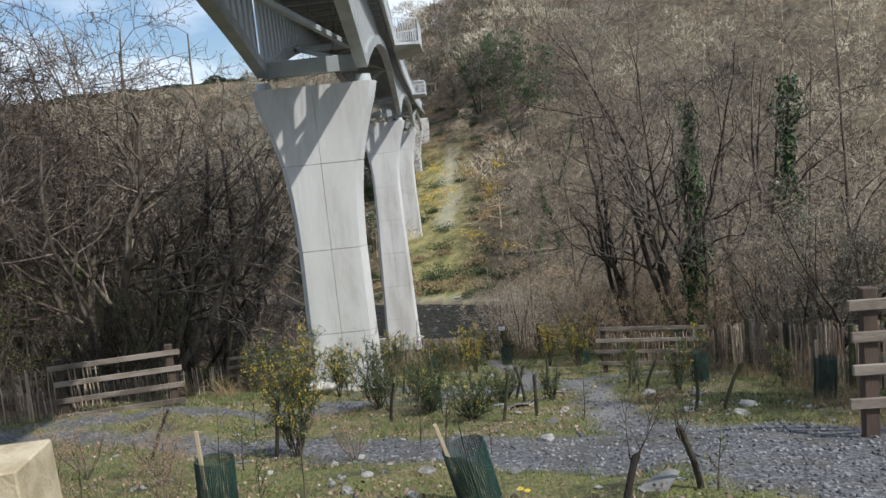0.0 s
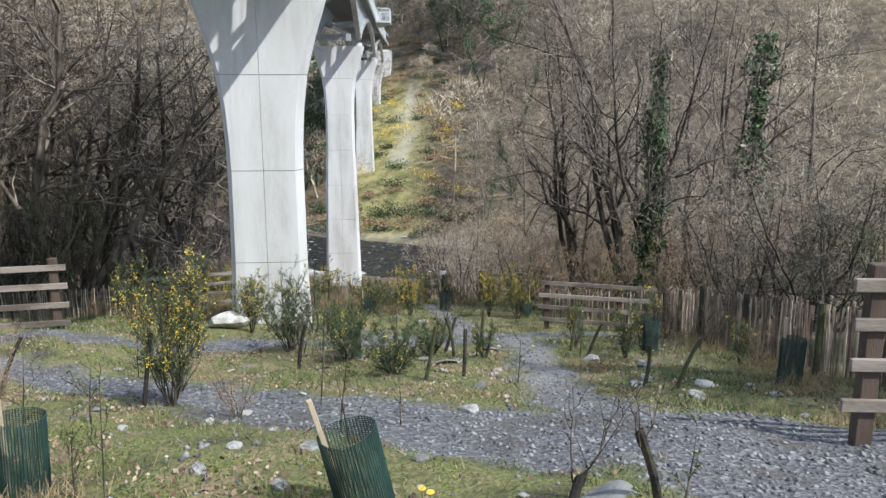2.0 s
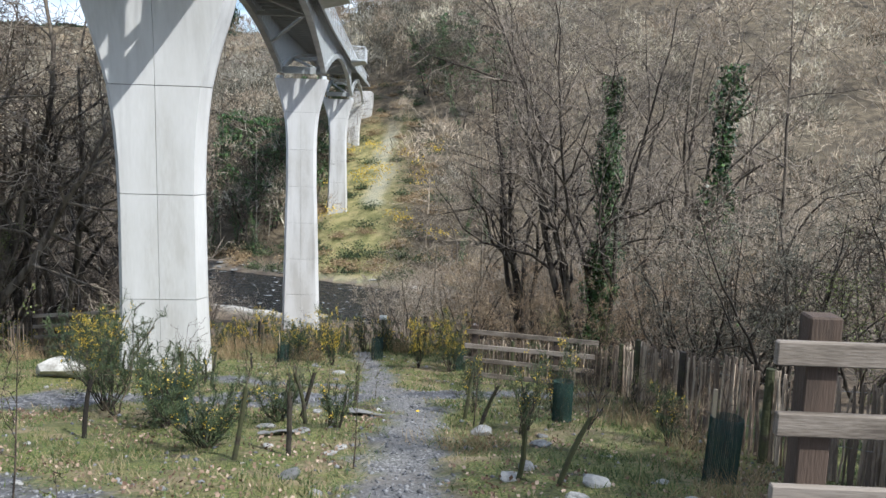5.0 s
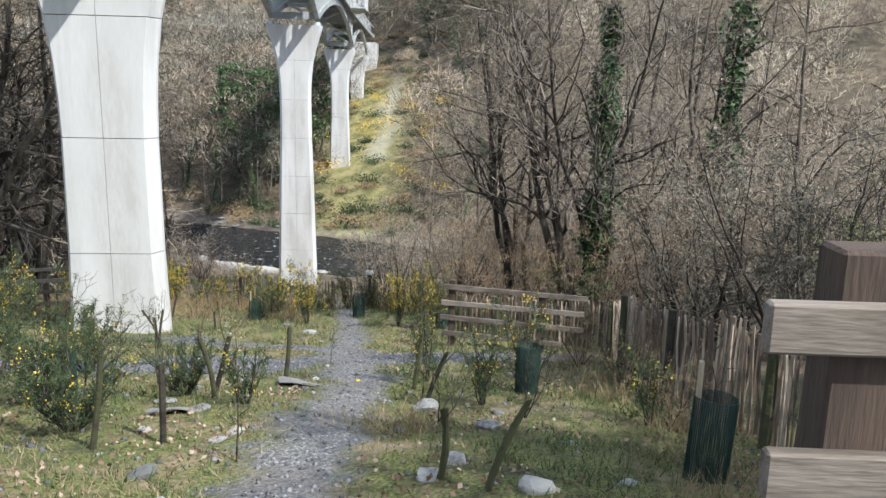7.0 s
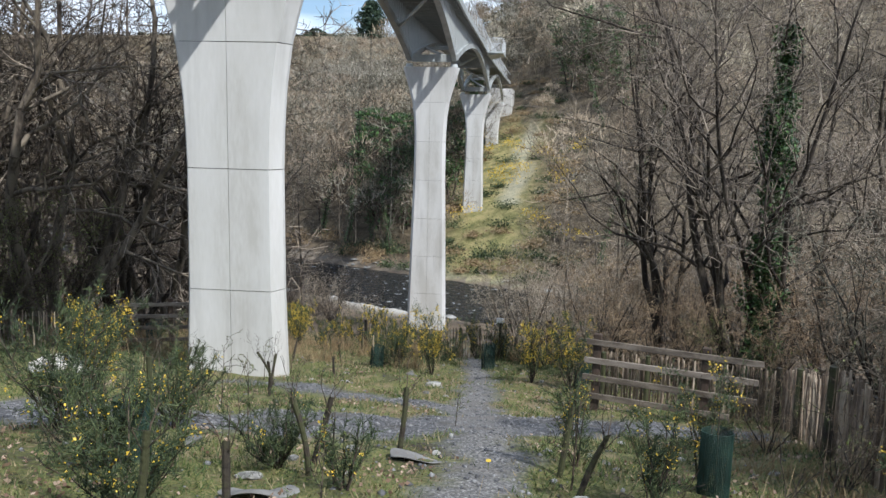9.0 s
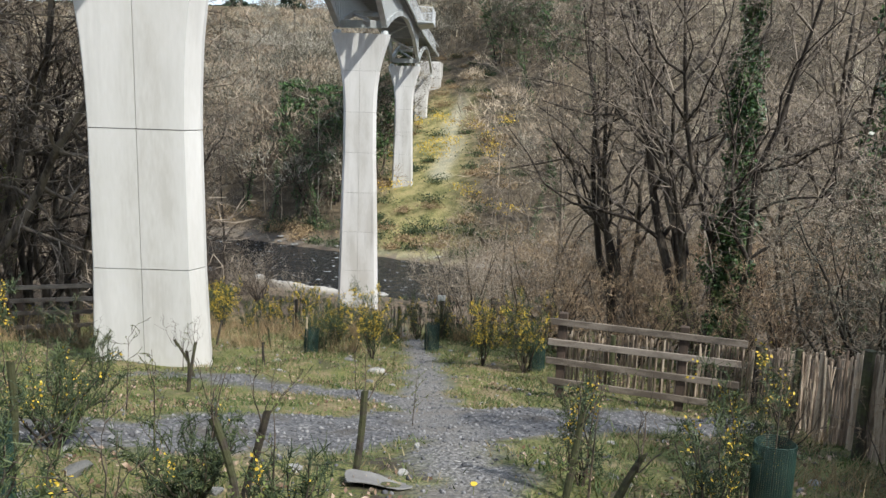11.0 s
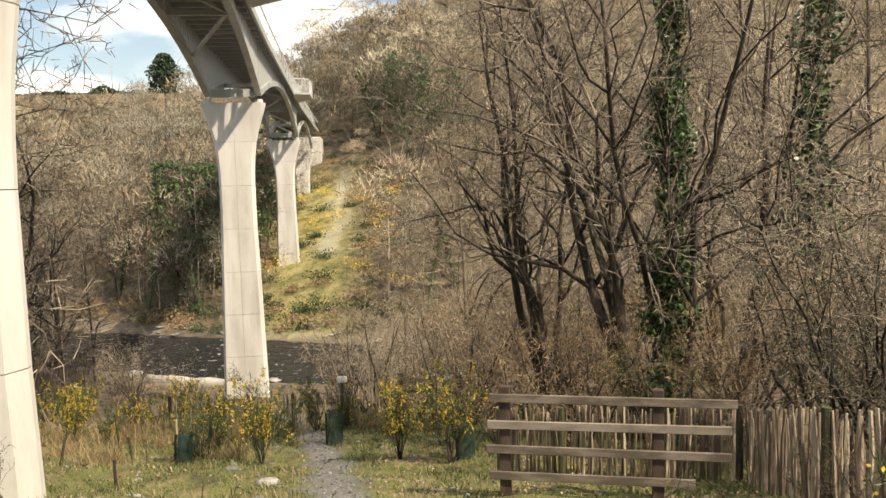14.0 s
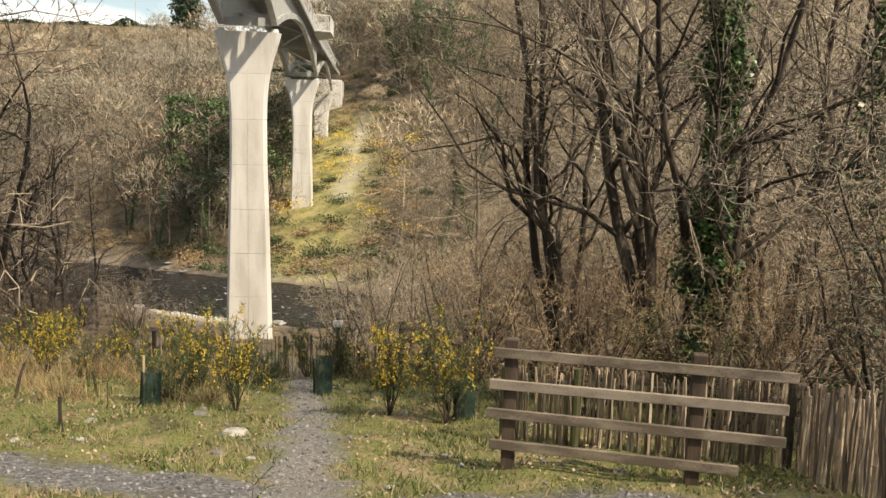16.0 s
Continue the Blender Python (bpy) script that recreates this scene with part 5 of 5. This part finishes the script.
def tussocks():
    """Tall dead grass by the fences and at the gravel's edge."""
    g = np.random.default_rng(4)
    spots = [(5.4, 12.4), (5.6, 13.4), (5.5, 10.2), (5.2, 14.6), (5.3, 16.0), (4.9, 9.6), (3.1, 13.4), (5.0, 11.2), (5.5, 17.8), (-1.5, 7.5), (0.7, 7.0),
             (-7.4, 30.5), (-5.2, 32.2), (-3.6, 31.8), (-2.6, 33.0), (-1.0, 32.6), (0.2, 32.4), (-6.6, 33.0), (-8.6, 29.0), (-9.5, 27.4), (-4.6, 33.2), (2.2, 32.0), (3.0, 31.0), (-6.0, 27.6), (-7.6, 26.0), (-5.4, 25.6)] + [(-8.5 + 0.75 * i, 29.2 + 2.4 * math.sin(i * 2.1)) for i in range(12)]
    ps, ds = [], []
    for x, y in spots:
        k = 260
        px, py = x + g.normal(size=k) * 0.28, y + g.normal(size=k) * 0.22
        ps.append(np.stack([px, py, land(px, py)], -1))
        h = g.uniform(0.05, 0.15 if y < 9 else 0.24 if y < 25 else 0.6, k)
        ds.append(np.stack([g.normal(size=k) * 0.5, g.normal(size=k) * 0.5, np.ones(k)], -1) * h[:, None])
    p, d = np.concatenate(ps), np.concatenate(ds)
    v, f = ribbons(p, p + d, 0.0016 + 0.00009 * p[:, 1], g)
    tagged(part("dry_grass", mesh_of("dry_grass", v, f, REED), REED), "tufts of tall straw-coloured dead grass", "grass", kind="stuff")
    n = 52000
    x, y = g.uniform(-7, 6.5, n), 4 + 24 * g.uniform(0, 1, n) ** 1.6
    keep = (bare(x, y) > 0.1) & (np.sin(x * 2.3 + 1 + y) * np.sin(y * 1.9 - 0.6 * x) + g.normal(size=n) * 0.25 > 0.1)
    x, y = x[keep], y[keep]
    pts = np.stack([x, y, land(x, y) + g.uniform(0.01, 0.05, len(x))], -1)
    v, f = leaves(pts, 0.019, g)
    tagged(part("leaf_litter", mesh_of("leaf_litter", v, f, LEAF), LEAF), "scattered curled brown dead leaves", "leaves", kind="stuff")


tussocks()


def sapling(x, y, h, seed):
    g = np.random.default_rng(seed)
    ob = thing("sapling", "thin bare brown sapling growing in the grass", "sapling", (x, y, float(land(x, y)) - 0.03), "bare saplings")
    bars = grow(g, height=h, levels=2, lean=0.2, kids=(6, 3, 2), rad=0.011, first=0.25, spread=0.45, shorten=0.42)
    v, f = tubes(bars[:, 0:3], bars[:, 3:6], np.maximum(bars[:, 6], 0.0028), np.maximum(bars[:, 7], 0.002), 3)
    part("stem", mesh_of("stem", v, f, TWIGDARK), None, ob)
    pts = bars[bars[:, 8] > 0][:, 3:6]
    v, f = leaves(pts, 0.009, g)
    tagged(part("bud", mesh_of("bud", v, f, BUD), None, ob, "small green opening buds"), kind="stuff")


for i, (x, y, h) in enumerate(((-0.63, 6.5, 0.95), (-1.23, 7.5, 0.6), (-0.2, 10.7, 1.3), (0.65, 9.5, 0.5), (0.2, 8.9, 0.9), (2.2, 6.8, 0.6), (3.3, 15.0, 1.1), (-2.0, 9.5, 0.6), (2.0, 12.3, 0.8), (0.4, 15.4, 0.9), (-1.0, 17.9, 0.9),
                               (-2.9, 13.0, 0.9), (5.0, 14.4, 1.2), (-3.8, 17.4, 1.0), (-2.4, 23.0, 0.8), (-4.6, 27.2, 1.0), (-5.4, 28.6, 0.9), (1.6, 14.0, 0.7), (1.9, 18.6, 0.6), (-1.5, 26.2, 0.8), (4.9, 17.4, 0.8), (-3.3, 8.6, 0.5))):
    sapling(x, y, h, 300 + i)


def dandelion(x, y):
    z = float(land(x, y))
    ob = thing("dandelion", "yellow dandelion flower on a short stalk in the grass", "flower", (x, y, z), "dandelions")
    bm = bmesh.new()
    bmesh.ops.create_cone(bm, cap_ends=True, segments=12, radius1=0.008, radius2=0.024, depth=0.014, matrix=pose(0, 0, 0.075, 12))
    part("head", bm, YELLOW, ob)
    bm = bmesh.new()
    bmesh.ops.create_cone(bm, cap_ends=True, segments=6, radius1=0.003, radius2=0.003, depth=0.08, matrix=pose(0, 0, 0.035))
    part("stalk", bm, GRASS, ob)


for x, y in ((0.85, 7.4), (0.9, 7.34), (2.6, 15.3), (1.5, 15.2)):
    dandelion(x, y)

# scraps of dark weed sheet and slate beside the stakes
for x, y, a, b, turn in ((-0.96, 6.85, 0.42, 0.26, 0.4), (1.85, 7.05, 0.3, 0.22, 1.0), (1.15, 13.7, 0.45, 0.25, 0.2), (1.95, 15.4, 0.4, 0.25, -0.3), (-1.3, 15.9, 0.35, 0.2, 0.9)):
    bm = bmesh.new()
    bmesh.ops.create_grid(bm, x_segments=9, y_segments=7, size=0.5)
    for v in bm.verts:
        v.co.x *= a * (1 + 0.25 * math.sin(5 * v.co.y + x))
        v.co.y *= b * (1 + 0.25 * math.sin(6 * v.co.x + y))
        v.co.z = 0.05 + 0.035 * math.sin(9 * v.co.x + x * 7) * math.cos(11 * v.co.y + y)
    bmesh.ops.solidify(bm, geom=bm.faces[:], thickness=0.006)
    ob = tagged(part("weed_mat", bm, JOINT), "crumpled scrap of dark weed matting in the grass", "matting", "scraps of matting")
    ob.location = (x, y, float(land(x, y)) - 0.02)
    ob.rotation_euler = (-0.22, 0, turn)


# ---- evergreens and scrub across the river ----
def conifer(x, y, h):
    g = np.random.default_rng(9)
    ob = thing("conifer", "dark evergreen conifer standing alone on the skyline", "tree", (x, y, float(land(x, y)) - 0.3))
    z = np.array([[0.0, 0, 0]]), np.array([[0.0, 0, h * 0.97]])
    v, f = tubes(z[0], z[1], np.array([0.3]), np.array([0.05]), 8)
    part("trunk", mesh_of("trunk", v, f, BARK), None, ob)
    n = 3600
    t = g.uniform(0.12, 1, n) ** 0.8
    t = 0.4 + 0.6 * t
    lump = 1 + 0.22 * np.sin(t * 31) * np.sin(3 * t * h)
    r = np.sqrt(np.clip(1 - ((t - 0.66) / 0.35) ** 2, 0, 1)) * h * 0.2 * lump * g.uniform(0.2, 1.1, n) + 0.1
    a = g.uniform(0, 6.28, n)
    pts = np.stack([r * np.cos(a), r * np.sin(a), t * h - r * 0.15], -1)
    v, f = leaves(pts, 0.32, g)
    tagged(part("crown", mesh_of("crown", v, f, PINE), None, ob, "dark green needles"), kind="stuff")


conifer(-48.0, 220, 18.4)


def far_ridge():
    """The dark hedge along the far skyline, and a slender mast behind it."""
    g = np.random.default_rng(12)
    n = 5200
    x = g.uniform(-175, -70, n)
    swell = 1.5 + 0.7 * np.sin(x * 0.31) + 2.2 * np.exp(-((x + 99) / 3.0) ** 2) + 1.2 * np.exp(-((x + 86) / 2.0) ** 2)
    y = 332 + g.normal(size=n) * 1.2
    pts = np.stack([x, y, 36.0 + swell * g.uniform(-0.6, 1, n)], -1)
    v, f = leaves(pts, 0.75, g)
    tagged(part("far_hedge", mesh_of("far_hedge", v, f, PINE), PINE), "dark hedgerow along the distant skyline", "hedge", kind="stuff")
    bank = bmesh.new()
    rows = [[bank.verts.new((px, 326 + dy, float(land(px, 326 + dy)) - 2 + dz)) for dy, dz in ((-22, 0), (0, 36.2 - float(land(px, 326)) + 2), (14, 36.4 - float(land(px, 340)) + 2), (40, 0))] for px in range(-260, -40, 12)]
    for a, b in zip(rows, rows[1:]):
        for k in range(3):
            bank.faces.new((a[k], b[k], b[k + 1], a[k + 1]))
    tagged(part("far_bank", bank, HILLTURF), "distant brown moorland bank under the skyline hedge", "hillside", kind="structure")
    mast = thing("mast", "slender grey radio mast on the distant skyline", "mast", (-95.5, 334, 36.0))
    v, f = tubes(np.array([[0.0, 0, 0]]), np.array([[0.0, 0, 13.5]]), np.array([0.22]), np.array([0.08]), 6)
    part("pole", mesh_of("pole", v, f, STEEL), None, mast)
    for z in (9.5, 11.5):
        part("crossarm", block(bmesh.new(), (1.0, 0.12, 0.12), pose(0, 0, z)), STEEL, mast)


far_ridge()


def scrub():
    """Gorse, bramble and low evergreens on the open strip under the bridge and along the far bank."""
    for name, mat, n, seed, label in (("hill_gorse", GORSE, 75, 1, "dense green and yellow gorse scrub on the open slope"), ("hill_bramble", REED, 80, 2, "tan dead bracken and bramble on the open slope")):
        g = np.random.default_rng(seed)
        vs, fs, k = [], [], 0
        for i in range(n):
            if i % 3 == 0:
                x, d = g.uniform(-30, 12), g.uniform(0.5, 5)
            else:
                x, d = g.uniform(-9, 7), g.uniform(2, 70)
            y = float(river_y(x)) + 8 + d
            if along(np.array(x), np.array(y), HILL_TRACK) < 0.6:
                continue
            s = g.uniform(0.5, 1.3)
            m = 420
            p = g.normal(size=(m, 3)) * [s * 0.8, s * 0.8, s * 0.42]
            p[:, 2] = np.abs(p[:, 2])
            p += [x, y, float(land(x, y))]
            v, f = leaves(p, 0.085, g)
            vs.append(v), fs.append(f + k)
            k += len(v)
        tagged(part(name, mesh_of(name, np.concatenate(vs), np.concatenate(fs), mat), mat), label, "scrub", kind="stuff")
    g = np.random.default_rng(8)
    vs, fs, k = [], [], 0
    for i in range(30):
        x, d = g.uniform(-9, 6), g.uniform(4, 40)
        y = float(river_y(x)) + 8 + d
        p = g.normal(size=(60, 3)) * [0.7, 0.7, 0.3] + [x, y, float(land(x, y)) + 0.8]
        v, f = leaves(p, 0.10, g)
        vs.append(v), fs.append(f + k)
        k += len(v)
    tagged(part("hill_blossom", mesh_of("hill_blossom", np.concatenate(vs), np.concatenate(fs), YELLOW), YELLOW), "patches of yellow gorse blossom on the slope", "scrub", kind="stuff")
    # ivy-dark trees on the far bank
    for x, d, s in ((-20, 3, 1.0), (-17, 4.5, 1.1), (-14.5, 3, 0.9), (-24, 5, 1.2), (7, 4, 1.0), (10, 8, 1.1), (-12, 9, 1.0), (12, 25, 1.2), (9, 45, 1.2)):
        ivied(MID[1], x, float(river_y(x)) + 8 + d, s, x, 8.0, 2200, label="bare riverside tree with dark ivy on its trunk")
    for x, d, s in ((-13.4, 8, 1.35), (-15.8, 5, 1.5), (-11.2, 10, 1.3), (-9.6, 16, 1.5), (-10.4, 24, 1.5), (-18.5, 9, 1.4), (8.5, 58, 1.5), (4.0, 62, 1.4), (12.5, 50, 1.3)):
        ivied(MID[1], x, float(river_y(x)) + 8 + d, s, x * 3, 9.5, 3600, 0.09, 2.2, 0.6, "dark riverside tree smothered in ivy")


scrub()


def budding(x, y, s):
    """A willow just coming into leaf."""
    ob = plant(SHRUB[0], x, y, "willow scrub hazed with small fresh green leaves", s, x, "willow", "bush")
    g = np.random.default_rng(int(y * 7))
    tips = SHRUB[0][2]
    tips = tips[tips[:, 8] > 1]
    pts = tips[g.integers(len(tips), size=4200)][:, 3:6] + g.normal(size=(4200, 3)) * 0.08
    v, f = leaves(pts, 0.02, g)
    tagged(part("foliage", mesh_of("foliage", v, f, BUD), None, ob, "fresh green leaves"), kind="stuff")


for x, y, s in ((-12.0, 27.6, 1.25), (-14.0, 33.0, 1.3), (-15.5, 26.0, 1.2), (10.4, 18.6, 0.8), (6.9, 24.6, 0.5)):
    budding(x, y, s)
